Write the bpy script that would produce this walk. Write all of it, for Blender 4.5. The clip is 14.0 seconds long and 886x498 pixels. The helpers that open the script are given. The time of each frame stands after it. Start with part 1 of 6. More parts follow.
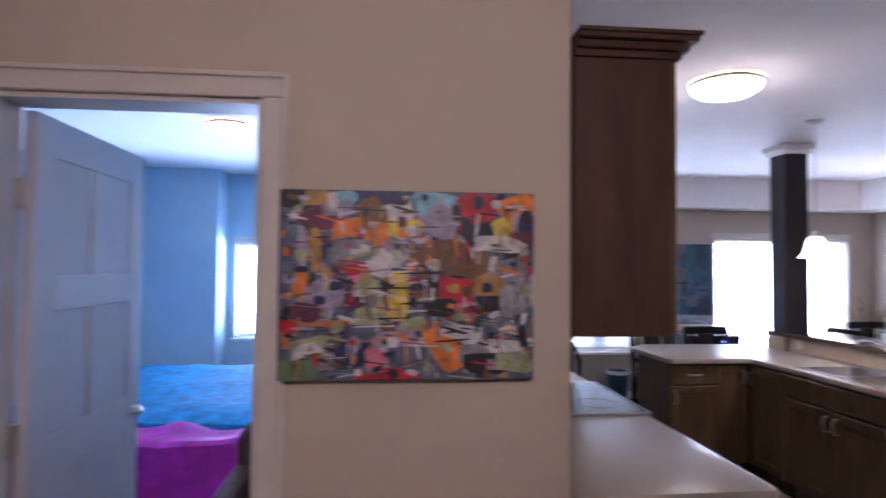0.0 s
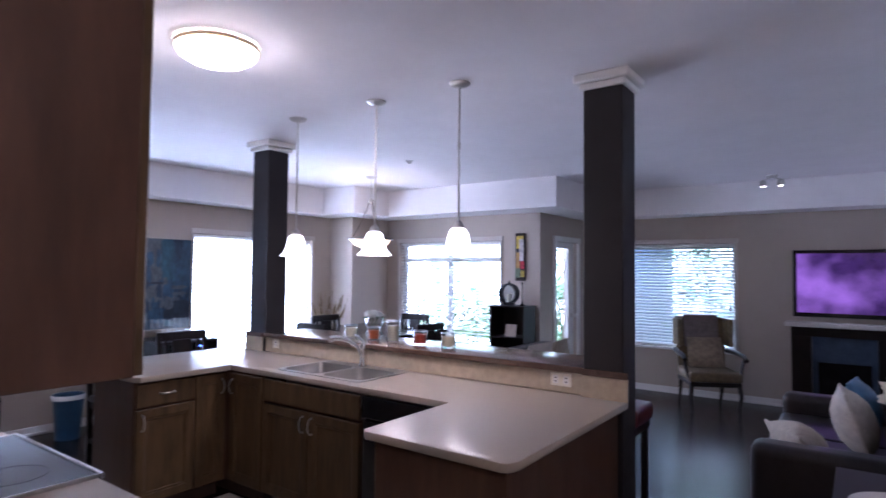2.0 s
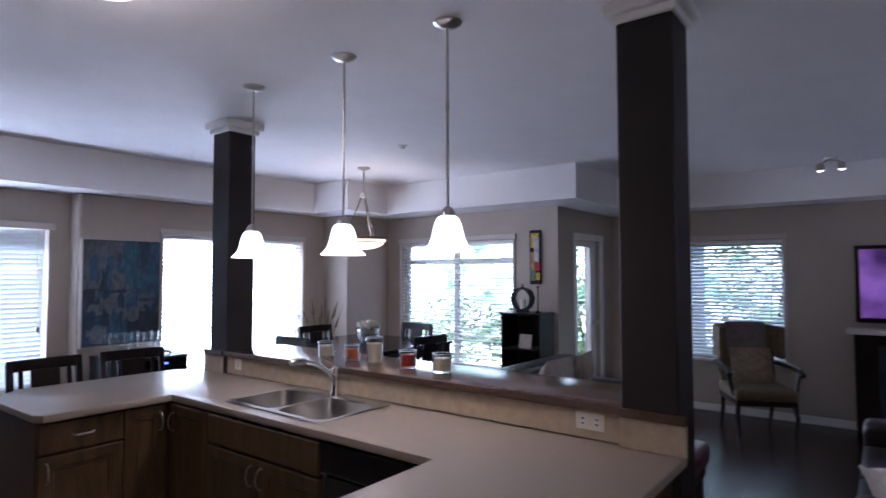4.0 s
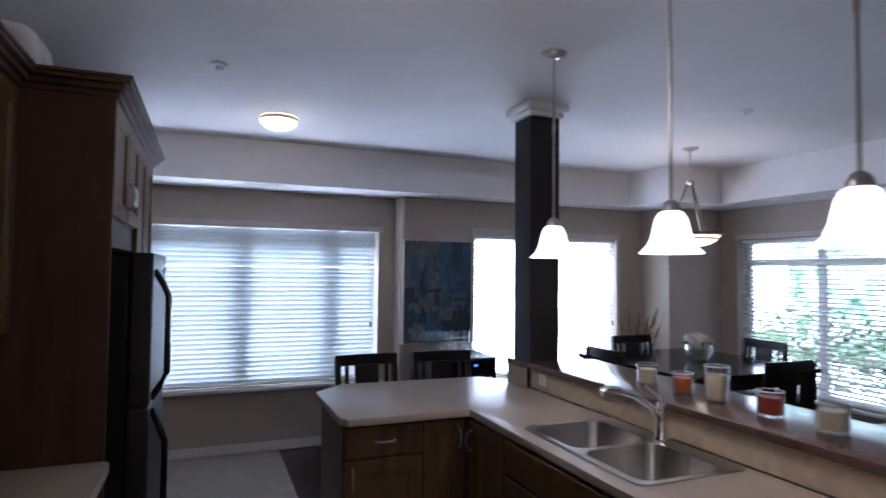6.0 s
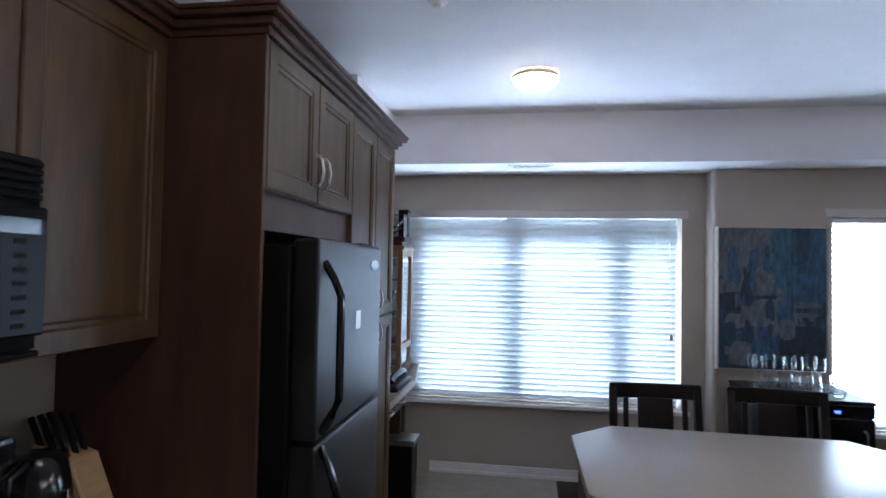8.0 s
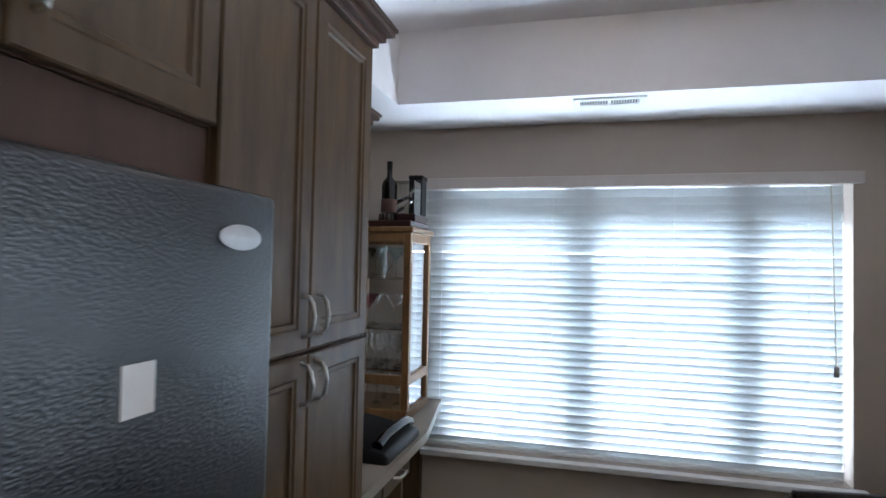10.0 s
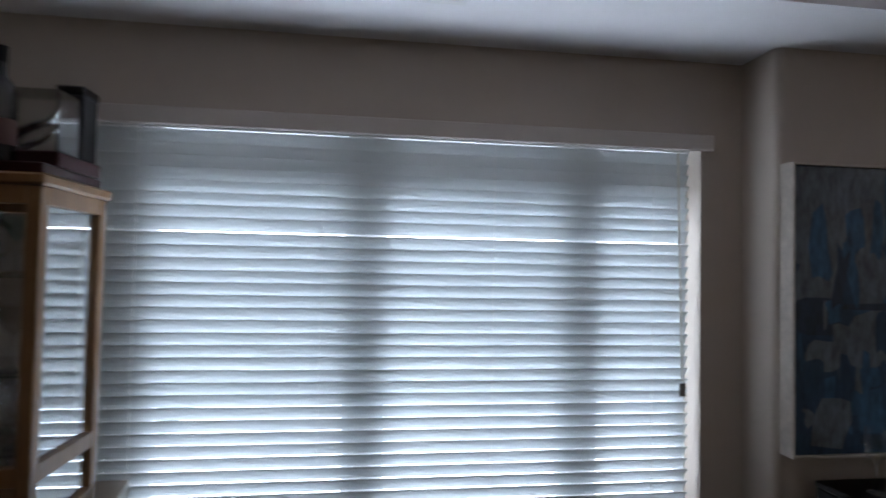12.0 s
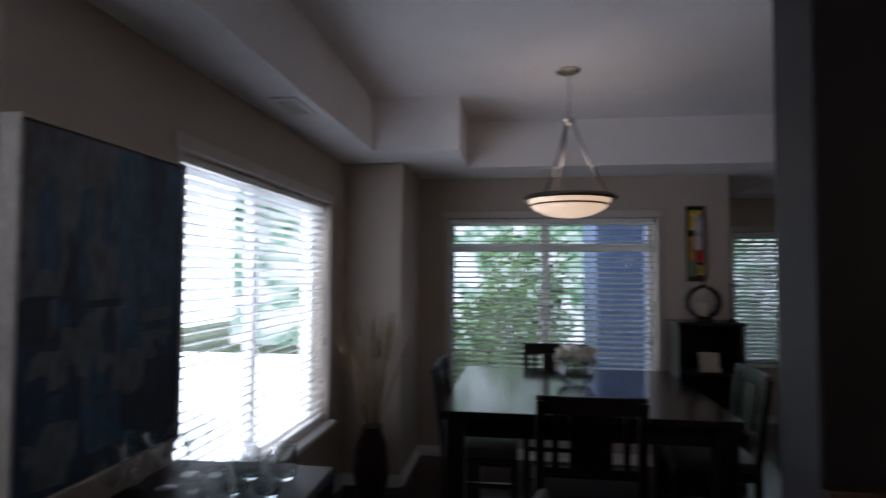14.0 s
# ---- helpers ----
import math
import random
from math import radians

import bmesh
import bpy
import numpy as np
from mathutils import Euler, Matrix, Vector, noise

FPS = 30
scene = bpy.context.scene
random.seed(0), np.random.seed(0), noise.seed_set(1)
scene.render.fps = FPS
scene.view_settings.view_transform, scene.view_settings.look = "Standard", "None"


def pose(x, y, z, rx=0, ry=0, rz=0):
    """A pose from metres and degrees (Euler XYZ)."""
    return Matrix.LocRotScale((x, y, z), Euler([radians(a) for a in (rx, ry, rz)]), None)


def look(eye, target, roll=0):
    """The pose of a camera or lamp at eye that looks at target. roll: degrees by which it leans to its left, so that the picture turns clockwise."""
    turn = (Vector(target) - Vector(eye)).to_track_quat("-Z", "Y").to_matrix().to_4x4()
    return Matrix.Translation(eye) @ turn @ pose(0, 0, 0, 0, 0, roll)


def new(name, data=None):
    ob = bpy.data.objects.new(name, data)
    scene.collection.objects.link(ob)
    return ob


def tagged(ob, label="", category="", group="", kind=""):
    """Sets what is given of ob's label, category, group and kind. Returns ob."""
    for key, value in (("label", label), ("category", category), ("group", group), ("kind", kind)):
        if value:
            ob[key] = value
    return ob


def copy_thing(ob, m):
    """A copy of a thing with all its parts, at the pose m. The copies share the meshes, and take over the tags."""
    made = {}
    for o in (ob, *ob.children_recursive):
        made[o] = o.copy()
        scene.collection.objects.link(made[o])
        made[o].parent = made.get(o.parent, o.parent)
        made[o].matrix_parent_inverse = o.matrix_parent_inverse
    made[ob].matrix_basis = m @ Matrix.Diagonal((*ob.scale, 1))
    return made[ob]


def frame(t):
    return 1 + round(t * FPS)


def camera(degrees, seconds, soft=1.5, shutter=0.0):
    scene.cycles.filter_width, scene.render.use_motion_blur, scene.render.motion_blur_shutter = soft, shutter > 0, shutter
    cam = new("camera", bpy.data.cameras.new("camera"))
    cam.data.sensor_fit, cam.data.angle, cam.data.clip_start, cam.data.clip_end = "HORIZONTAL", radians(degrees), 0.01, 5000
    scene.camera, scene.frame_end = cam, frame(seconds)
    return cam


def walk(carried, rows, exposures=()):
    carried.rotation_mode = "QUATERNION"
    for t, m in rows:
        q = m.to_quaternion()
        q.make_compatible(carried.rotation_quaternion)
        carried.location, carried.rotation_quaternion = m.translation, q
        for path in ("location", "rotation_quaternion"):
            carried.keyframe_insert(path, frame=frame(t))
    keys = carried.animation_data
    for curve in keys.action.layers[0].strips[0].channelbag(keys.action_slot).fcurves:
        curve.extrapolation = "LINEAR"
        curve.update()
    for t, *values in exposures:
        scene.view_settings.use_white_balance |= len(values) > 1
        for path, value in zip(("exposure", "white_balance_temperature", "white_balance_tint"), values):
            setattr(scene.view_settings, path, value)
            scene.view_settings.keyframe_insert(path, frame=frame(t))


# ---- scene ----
cam = camera(75.0, 14.0, soft=1.5, shutter=0.4)
PATH = [
    (0, -0.566, -1.64, 1.59, -5.374, 1.954, -0.468), (0.5, -0.474, -1.47, 1.579, -21.56, 2.258, -0.216), (1, -0.361, -1.284, 1.583, -33.828, 2.162, -0.386), (1.5, -0.294, -1.145, 1.603, -44.919, 2.013, -0.528),
    (2, -0.238, -1.029, 1.592, -54.173, 2.21, -0.533), (2.2, -0.193, -0.99, 1.584, -56.705, 2.292, -0.525), (3.25, 0.235, -0.79, 1.59, -58.4, 2.4, -0.2), (4.3, 0.657, -0.59, 1.599, -47.982, 2.54, 0.098),
    (4.5, 0.728, -0.569, 1.607, -44.779, 2.516, 0.008), (5, 0.823, -0.512, 1.607, -36.907, 2.517, -0.015), (5.5, 0.902, -0.373, 1.584, -29.241, 2.714, -0.21), (6, 0.971, -0.113, 1.613, -22.091, 2.349, -0.622),
    (6.5, 1.09, 0.091, 1.603, -13.462, 2.45, -0.537), (7, 1.25, 0.286, 1.611, -3.876, 2.312, -0.609), (7.5, 1.332, 0.516, 1.591, 3.838, 2.508, -0.476), (8, 1.384, 0.804, 1.598, 8.579, 1.908, -1.039),
    (8.2, 1.373, 0.911, 1.601, 9.486, 1.833, -0.892), (9.2, 1.345, 1.67, 1.582, 12.8, 1.85, -1.05), (10.3, 1.299, 2.408, 1.557, 14.451, 1.856, -1.203), (10.5, 1.3, 2.517, 1.552, 14.07, 1.972, -1.207),
    (11, 1.272, 2.823, 1.55, 9.898, 2.012, -1.033), (11.5, 1.251, 3.075, 1.547, 2.297, 1.931, -1.038), (12, 1.254, 3.331, 1.547, -7.822, 1.776, -1.106), (12.5, 1.213, 3.56, 1.561, -23.589, 1.345, -0.97),
    (13, 1.247, 3.712, 1.537, -43.319, 1.865, -0.542), (13.5, 1.356, 3.833, 1.528, -62.417, 2.067, -0.182), (14, 1.421, 3.876, 1.533, -82.534, 2.405, -0.348)]
EXPO = [(0, 1.1, 5450, 30), (1, 1.3, 5350, 32), (2.2, 1.12, 5250, 30), (4.5, .28, 5500, 25), (6, .08, 5500, 21), (7, .26, 5500, 18), (8.2, .64, 5350, 14), (10.5, .45, 6050, 13), (11.5, -.1, 6150, 15), (12, -.72, 6120, 17), (12.5, -1.1, 6100, 19), (13, -1.45, 6150, 20), (13.5, -1.4, 6200, 22), (14, -1.4, 6200, 22)]
walk(cam, [(t, pose(x, y, z, 90 + p, r, a)) for t, x, y, z, a, p, r in PATH], EXPO)
WA, WB, WC, WL, WD, WBED = 58, 900, 150, 45, 40, 220
BDN, BDE = 10, 4.3
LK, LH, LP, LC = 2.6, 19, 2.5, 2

# ---------- world, light, exposure ----------
world = bpy.data.worlds.new("world"); scene.world = world; world.use_nodes = True
wn = world.node_tree.nodes; wl = world.node_tree.links
sky = wn.new("ShaderNodeTexSky"); sky.sky_type = 'NISHITA'; sky.sun_disc = False
sky.sun_elevation, sky.sun_rotation = radians(48), radians(25)
wn["Background"].inputs["Strength"].default_value = 0.12
wl.new(sky.outputs[0], wn["Background"].inputs["Color"])
sun = new("sun", bpy.data.lights.new("sun", 'SUN')); sun.data.energy, sun.data.angle, sun.data.color = 4.5, radians(0.6), (1, .95, .87)
sun.matrix_world = look((4, 30, 30), (4, 5, 0))


def window_light(name, eye, target, w, h, watts, color=(.80, .91, 1)):
    d = bpy.data.lights.new(name, 'AREA'); d.shape = 'RECTANGLE'; d.size, d.size_y, d.energy, d.color = w, h, watts, color
    ob = new(name, d); ob.matrix_world = look(eye, target); return ob


window_light("sky_light_A", (1.45, 5.70, 1.42), (1.44, 3, 1.25), 2.1, 1.6, WA * 1.1)
window_light("sky_light_B", (4.4, 6.35, 3.0), (4.4, 3.9, .3), 1.9, 1.3, WB)
window_light("sky_light_C", (7.0, 3.5, 3.1), (4.6, 3.5, .2), 1.7, 1.2, WC)
window_light("sky_light_L", (8.9, .86, 3.0), (6.2, .86, .2), 1.3, 1.1, WL)
window_light("sky_light_door", (7.0, 3.2, 3.0), (7.0, .4, 0), .6, 1.0, WD)
window_light("sky_light_bedroom", (-1.8, 5.70, 1.4), (-1.8, 2, 1.0), 1.3, 1.3, WBED, (.58, .79, 1))


def lamp_light(name, x, y, z, watts, r=.07, color=(1, .84, .66)):
    d = bpy.data.lights.new(name, 'POINT'); d.energy, d.shadow_soft_size, d.color = watts, r, color
    ob = new(name, d); ob.location = (x, y, z); return ob


# ---------- materials ----------
def mat(name, color, rough=.6, metal=0.0, var=.12, scale=6.0, bump=.0, bscale=60.0, stretch=(1, 1, 1), dark=None, coat=0.0, spec=.5, rand=0.0):
    m = bpy.data.materials.new(name); m.use_nodes = True
    nt = m.node_tree; N, L = nt.nodes, nt.links; b = N["Principled BSDF"]
    tc = N.new("ShaderNodeTexCoord"); mp = N.new("ShaderNodeMapping"); mp.inputs["Scale"].default_value = stretch
    L.new(tc.outputs["Object"], mp.inputs[0])
    n1 = N.new("ShaderNodeTexNoise"); n1.inputs["Scale"].default_value = scale; n1.inputs["Detail"].default_value = 6; n1.inputs["Roughness"].default_value = .65
    L.new(mp.outputs[0], n1.inputs["Vector"])
    cr = N.new("ShaderNodeValToRGB"); d = dark or tuple(c * (1 - var * 2) for c in color); l = tuple(min(1, c * (1 + var)) for c in color)
    cr.color_ramp.elements[0].position, cr.color_ramp.elements[1].position = .3, .7
    cr.color_ramp.elements[0].color, cr.color_ramp.elements[1].color = (*d, 1), (*l, 1)
    L.new(n1.outputs[0], cr.inputs[0]); out = cr.outputs[0]
    if rand:
        oi = N.new("ShaderNodeObjectInfo"); hs = N.new("ShaderNodeHueSaturation"); mr = N.new("ShaderNodeMapRange")
        mr.inputs[3].default_value, mr.inputs[4].default_value = 1 - rand, 1 + rand
        L.new(oi.outputs["Random"], mr.inputs[0]); L.new(mr.outputs[0], hs.inputs["Value"]); L.new(out, hs.inputs["Color"]); out = hs.outputs[0]
    L.new(out, b.inputs["Base Color"])
    b.inputs["Metallic"].default_value = metal; b.inputs["Specular IOR Level"].default_value = spec; b.inputs["Coat Weight"].default_value = coat
    rr = N.new("ShaderNodeMapRange"); rr.inputs[3].default_value, rr.inputs[4].default_value = max(.02, rough * .94), min(1, rough * 1.06)
    L.new(n1.outputs[0], rr.inputs[0]); L.new(rr.outputs[0], b.inputs["Roughness"])
    if bump:
        n2 = N.new("ShaderNodeTexNoise"); n2.inputs["Scale"].default_value = bscale; n2.inputs["Detail"].default_value = 4; L.new(mp.outputs[0], n2.inputs["Vector"])
        bp = N.new("ShaderNodeBump"); bp.inputs["Strength"].default_value = bump; bp.inputs["Distance"].default_value = .004
        L.new(n2.outputs[0], bp.inputs["Height"]); L.new(bp.outputs[0], b.inputs["Normal"])
    return m


def glow(name, color, strength, base=(.9, .88, .84)):
    m = mat(name, base, .35, var=.02); b = m.node_tree.nodes["Principled BSDF"]
    b.inputs["Emission Color"].default_value = (*color, 1); b.inputs["Emission Strength"].default_value = strength
    return m


def glassy(name, color=(1, 1, 1), rough=.0, thin=True, gloss=.40, edge=3.5):
    m = bpy.data.materials.new(name); m.use_nodes = True; N, L = m.node_tree.nodes, m.node_tree.links
    N.remove(N["Principled BSDF"]); o = N["Material Output"]
    if thin:
        t = N.new("ShaderNodeBsdfTransparent"); g = N.new("ShaderNodeBsdfGlossy"); g.inputs["Roughness"].default_value = .02; mx = N.new("ShaderNodeMixShader")
        lw = N.new("ShaderNodeLayerWeight"); lw.inputs[0].default_value = .5; pw = N.new("ShaderNodeMath"); pw.operation = 'POWER'; pw.inputs[1].default_value = edge
        fr = N.new("ShaderNodeMath"); fr.operation = 'MULTIPLY_ADD'; fr.inputs[1].default_value, fr.inputs[2].default_value = gloss, .02; L.new(lw.outputs["Facing"], pw.inputs[0]); L.new(pw.outputs[0], fr.inputs[0]); t.inputs[0].default_value = (*color, 1)
        L.new(fr.outputs[0], mx.inputs[0]); L.new(t.outputs[0], mx.inputs[1]); L.new(g.outputs[0], mx.inputs[2]); L.new(mx.outputs[0], o.inputs[0])
    else:
        g = N.new("ShaderNodeBsdfGlass"); g.inputs["Color"].default_value = (*color, 1); g.inputs["IOR"].default_value = 1.45; L.new(g.outputs[0], o.inputs[0])
    return m


def slat_mat(name, color, through_share):
    m = mat(name, color, .45, var=.03, scale=3); N, L = m.node_tree.nodes, m.node_tree.links
    tr = N.new("ShaderNodeBsdfTranslucent"); tr.inputs[0].default_value = (*color, 1); mx = N.new("ShaderNodeMixShader"); mx.inputs[0].default_value = through_share
    L.new(N["Principled BSDF"].outputs[0], mx.inputs[1]); L.new(tr.outputs[0], mx.inputs[2]); L.new(mx.outputs[0], N["Material Output"].inputs[0])
    return m


M_WALL = mat("wall_paint_taupe", (.46, .395, .335), .75, var=.025, scale=2.5, bump=.12, bscale=180)
M_HALL = mat("wall_paint_tan", (.50, .42, .34), .75, var=.025, scale=2.5, bump=.12, bscale=180)
M_BEDW = mat("wall_paint_blue", (.42, .57, .68), .75, var=.03, scale=2.5, bump=.1, bscale=160)
M_LIVW = mat("wall_paint_pale", (.62, .59, .56), .75, var=.02, scale=2.5, bump=.1, bscale=160)
M_CEIL = mat("ceiling_paint_white", (.84, .82, .83), .85, var=.02, scale=3, bump=.25, bscale=240)
M_TRIM = mat("trim_paint_white", (.78, .77, .75), .4, var=.03, scale=8)
M_COL = mat("column_paint_dark", (.022, .018, .019), .6, var=.08, scale=5, bump=.08, bscale=150, spec=.3)
M_WOODF = mat("floor_dark_wood", (.028, .016, .014), .26, var=.35, scale=5, stretch=(14, 1, 1), bump=.15, bscale=30, coat=.0)
M_TILE = mat("floor_vinyl_beige", (.40, .36, .30), .38, var=.10, scale=7, bump=.1, bscale=40)
M_CARP = mat("carpet_taupe", (.12, .10, .09), .95, var=.2, scale=30, bump=.8, bscale=300)
M_MAPLE = mat("stained_maple", (.098, .058, .026), .46, var=.24, scale=4, stretch=(4, 4, .7), bump=.06, bscale=40, spec=.32)
# toe kicks take a darker brown than the cabinet fronts
M_MAPLED = mat("maple_darker_toe_kick", (.060, .034, .024), .42, var=.2, scale=4, stretch=(4, 4, .7))
M_SIDE = mat("stained_maple_side", (.080, .040, .025), .5, spec=.28, var=.18, scale=3, stretch=(3, 3, .6), bump=.05, bscale=40)
M_LAM = mat("laminate_counter_beige", (.36, .305, .25), .30, var=.035, scale=160)
M_SPLASH = mat("laminate_splash_tan", (.44, .36, .26), .4, var=.10, scale=18)
M_BARTOP = mat("bar_top_brown", (.10, .062, .046), .19, var=.15, scale=60)
M_BLACK = mat("gloss_black", (.012, .011, .012), .16, var=.1, scale=5)
M_BLKTEX = mat("textured_black_enamel", (.010, .0105, .012), .30, spec=.6, var=.1, scale=8, bump=.35, bscale=110, stretch=(1, 1, 2.2))
M_BLKMAT = mat("matt_black_plastic", (.010, .010, .011), .42, var=.1, scale=8, spec=.2)
M_STEEL = mat("brushed_steel", (.50, .49, .48), .28, 1, var=.06, scale=10, stretch=(1, 12, 1))
M_CHROME = mat("chrome", (.72, .71, .70), .10, 1, var=.02)
M_NICKEL = mat("brushed_nickel", (.55, .52, .48), .30, 1, var=.04, scale=20)
M_BRASS = mat("pale_brass", (.62, .48, .26), .3, 1, var=.04, scale=20)
M_BRONZE = mat("dark_nickel", (.20, .18, .16), .34, 1, var=.06, scale=20)
M_GLASS = glassy("clear_glass", (.95, .96, .96), gloss=1.0, edge=1.7)
M_SOLIDG = glassy("solid_glass", (.97, .98, .98), thin=False)
M_PANE = glassy("window_glass", (.95, .98, 1))
M_FROST = glow("lit_frosted_glass", (1, .88, .74), 5)
M_FROSTP = glow("lit_pendant_glass", (1, .95, .90), 1.8)
M_ALAB = glow("lit_alabaster_glass", (1, .74, .48), 1.7, (.8, .68, .52))
M_SLATA = slat_mat("blind_slat_white_closed", (.72, .75, .76), .17)
M_SLATB = slat_mat("blind_slat_white_open", (.78, .80, .80), .16)
M_DARKW = mat("espresso_wood", (.013, .008, .007), .36, var=.25, scale=5, stretch=(6, 1, 1), spec=.22)
M_LEATH = mat("dark_leather", (.020, .014, .014), .30, var=.2, scale=14, bump=.2, bscale=70)
M_REDL = mat("maroon_leather", (.11, .015, .02), .32, var=.2, scale=14, bump=.2, bscale=70)
M_LINEN = mat("linen_cream", (.52, .46, .40), .9, var=.1, scale=25, bump=.5, bscale=200)
M_GOLD = mat("gold_upholstery", (.12, .085, .04), .75, var=.25, scale=20, bump=.4, bscale=150)
M_WAXC = mat("wax_cream", (.70, .62, .46), .45, var=.05)
M_WAXO = mat("wax_orange", (.52, .12, .03), .45, var=.06)
M_WAXR = mat("wax_red", (.40, .045, .02), .45, var=.06)
M_PETAL = mat("petal_white", (.78, .76, .70), .7, var=.06, scale=30)
M_LEAF = mat("leaf_green", (.06, .12, .03), .6, var=.25, scale=20)
M_STALK = mat("dried_stalk", (.17, .115, .05), .8, var=.2, scale=30)
M_PINE = mat("honey_pine", (.27, .145, .06), .4, var=.16, scale=4, stretch=(5, 5, .8))
M_BLUE = mat("blue_bedspread", (.02, .27, .55), .75, var=.25, scale=9, bump=.6, bscale=20)
M_MAG = mat("magenta_fabric", (.60, .03, .42), .55, var=.2, scale=9, bump=.5, bscale=18)
M_CASE = mat("casing_paint_beige", (.56, .51, .47), .5, var=.03, scale=8)
M_THROW = mat("throw_grey", (.17, .14, .13), .9, var=.15, scale=25, bump=.5, bscale=200)
M_PILLOW = mat("pillow_tan", (.30, .24, .17), .85, var=.2, scale=18, bump=.4, bscale=160)
M_TOP = mat("espresso_tabletop", (.014, .009, .008), .13, var=.25, scale=5, stretch=(6, 1, 1), spec=.32)
M_MICRO = mat("soft_black_plastic", (.008, .008, .009), .75, var=.1, scale=8, spec=.1)
M_DOOR = mat("door_paint_white", (.50, .48, .50), .45, var=.03, scale=6)
M_PLATE = mat("ivory_plastic", (.72, .68, .58), .4, var=.02)
M_WHITE = mat("white_ceramic", (.78, .77, .76), .25, var=.03)


# ---------- mesh helpers ----------
def bx(bm, x0, x1, y0, y1, z0, z1, bev=0.0, seg=1):
    r = bmesh.ops.create_cube(bm, size=1.0); vs = r["verts"]
    bmesh.ops.scale(bm, vec=(x1 - x0, y1 - y0, z1 - z0), verts=vs)
    bmesh.ops.translate(bm, vec=((x0 + x1) / 2, (y0 + y1) / 2, (z0 + z1) / 2), verts=vs)
    if bev:
        es = list({e for v in vs for e in v.link_edges})
        bmesh.ops.bevel(bm, geom=es, offset=bev, segments=seg, profile=.6, affect='EDGES', clamp_overlap=True)
    return bm


def box(x0, x1, y0, y1, z0, z1, bev=0.0, seg=1):
    return bx(bmesh.new(), x0, x1, y0, y1, z0, z1, bev, seg)


def lathe(bm, prof, cx=0, cy=0, n=24, wave=0.0, waves=6):
    """Turn a profile of (radius, z) round a standing axis."""
    rings = []
    for k, (r, z) in enumerate(prof):
        f = wave * (k / max(1, len(prof) - 1)) ** 2
        rings.append([bm.verts.new((cx + r * (1 + f * math.cos(waves * 2 * math.pi * i / n)) * math.cos(2 * math.pi * i / n), cy + r * (1 + f * math.cos(waves * 2 * math.pi * i / n)) * math.sin(2 * math.pi * i / n), z)) for i in range(n)])
    for a, b in zip(rings, rings[1:]):
        for i in range(n):
            bm.faces.new((a[i], a[(i + 1) % n], b[(i + 1) % n], b[i]))
    return bm


def tube(bm, pts, r, n=8, taper=None):
    """A round rod along points."""
    pts = [Vector(p) for p in pts]; rings = []
    for i, p in enumerate(pts):
        d = (pts[min(i + 1, len(pts) - 1)] - pts[max(i - 1, 0)]).normalized()
        a = d.orthogonal().normalized() if abs(d.z) > .9 else d.cross(Vector((0, 0, 1))).normalized(); b = d.cross(a)
        rr = r if taper is None else r + (taper - r) * i / (len(pts) - 1)
        rings.append([bm.verts.new(p + (a * math.cos(2 * math.pi * k / n) + b * math.sin(2 * math.pi * k / n)) * rr) for k in range(n)])
    for a, b in zip(rings, rings[1:]):
        for k in range(n):
            bm.faces.new((a[k], a[(k + 1) % n], b[(k + 1) % n], b[k]))
    bm.faces.new(rings[0][::-1]); bm.faces.new(rings[-1])
    return bm


def prism(bm, poly, z0, z1):
    lo = [bm.verts.new((x, y, z0)) for x, y in poly]; hi = [bm.verts.new((x, y, z1)) for x, y in poly]; n = len(poly)
    bm.faces.new(lo[::-1]); bm.faces.new(hi)
    for i in range(n):
        bm.faces.new((lo[i], lo[(i + 1) % n], hi[(i + 1) % n], hi[i]))
    return bm


def done(bm, name, material, smooth=False):
    bmesh.ops.recalc_face_normals(bm, faces=bm.faces)
    me = bpy.data.meshes.new(name); bm.to_mesh(me); bm.free(); me.materials.append(material)
    if smooth:
        me.polygons.foreach_set("use_smooth", [True] * len(me.polygons))
        me.set_sharp_from_angle(angle=radians(40))
    return me


def struct(name, bm, material, label="", category="", smooth=False):
    return tagged(new(name, done(bm, name, material, smooth)), label, category, kind="structure")


def thing(name, loc, label, category, group="", kind=""):
    e = new(name); e.location = loc; e.empty_display_size = .05
    return tagged(e, label, category, group, kind)


def part(name, bm, material, parent, label="", smooth=False):
    ob = new(name, done(bm, name, material, smooth)); ob.parent = parent
    if parent.type == 'EMPTY':
        ob.matrix_parent_inverse = Matrix.Translation(-Vector(parent.location))
    if label:
        ob["label"] = label
    return ob


def single(name, bm, material, label, category, group="", smooth=False, kind=""):
    return tagged(new(name, done(bm, name, material, smooth)), label, category, group, kind)


# ---------- setting ----------
CEIL, SOF = 2.69, 2.34     # tray ceiling, soffit
YA, YB, XC, XE, YS, YD = 5.345, 5.155, 6.30, 7.85, -1.45, 2.20   # window wall, wall beside it, dining end wall, living end wall, living side wall


def wall_x(name, y0, y1, x0, x1, holes, material, z1=2.76, label="plain painted wall", zb=0.0):
    """A wall along x with openings (x0, x1, z0, z1)."""
    bm = bmesh.new(); cur = x0
    for a, b, c, d in sorted(holes):
        bx(bm, cur, a, y0, y1, zb, z1)
        if c > zb: bx(bm, a, b, y0, y1, zb, c)
        bx(bm, a, b, y0, y1, d, z1); cur = b
    bx(bm, cur, x1, y0, y1, zb, z1)
    return struct(name, bm, material, label, "wall")


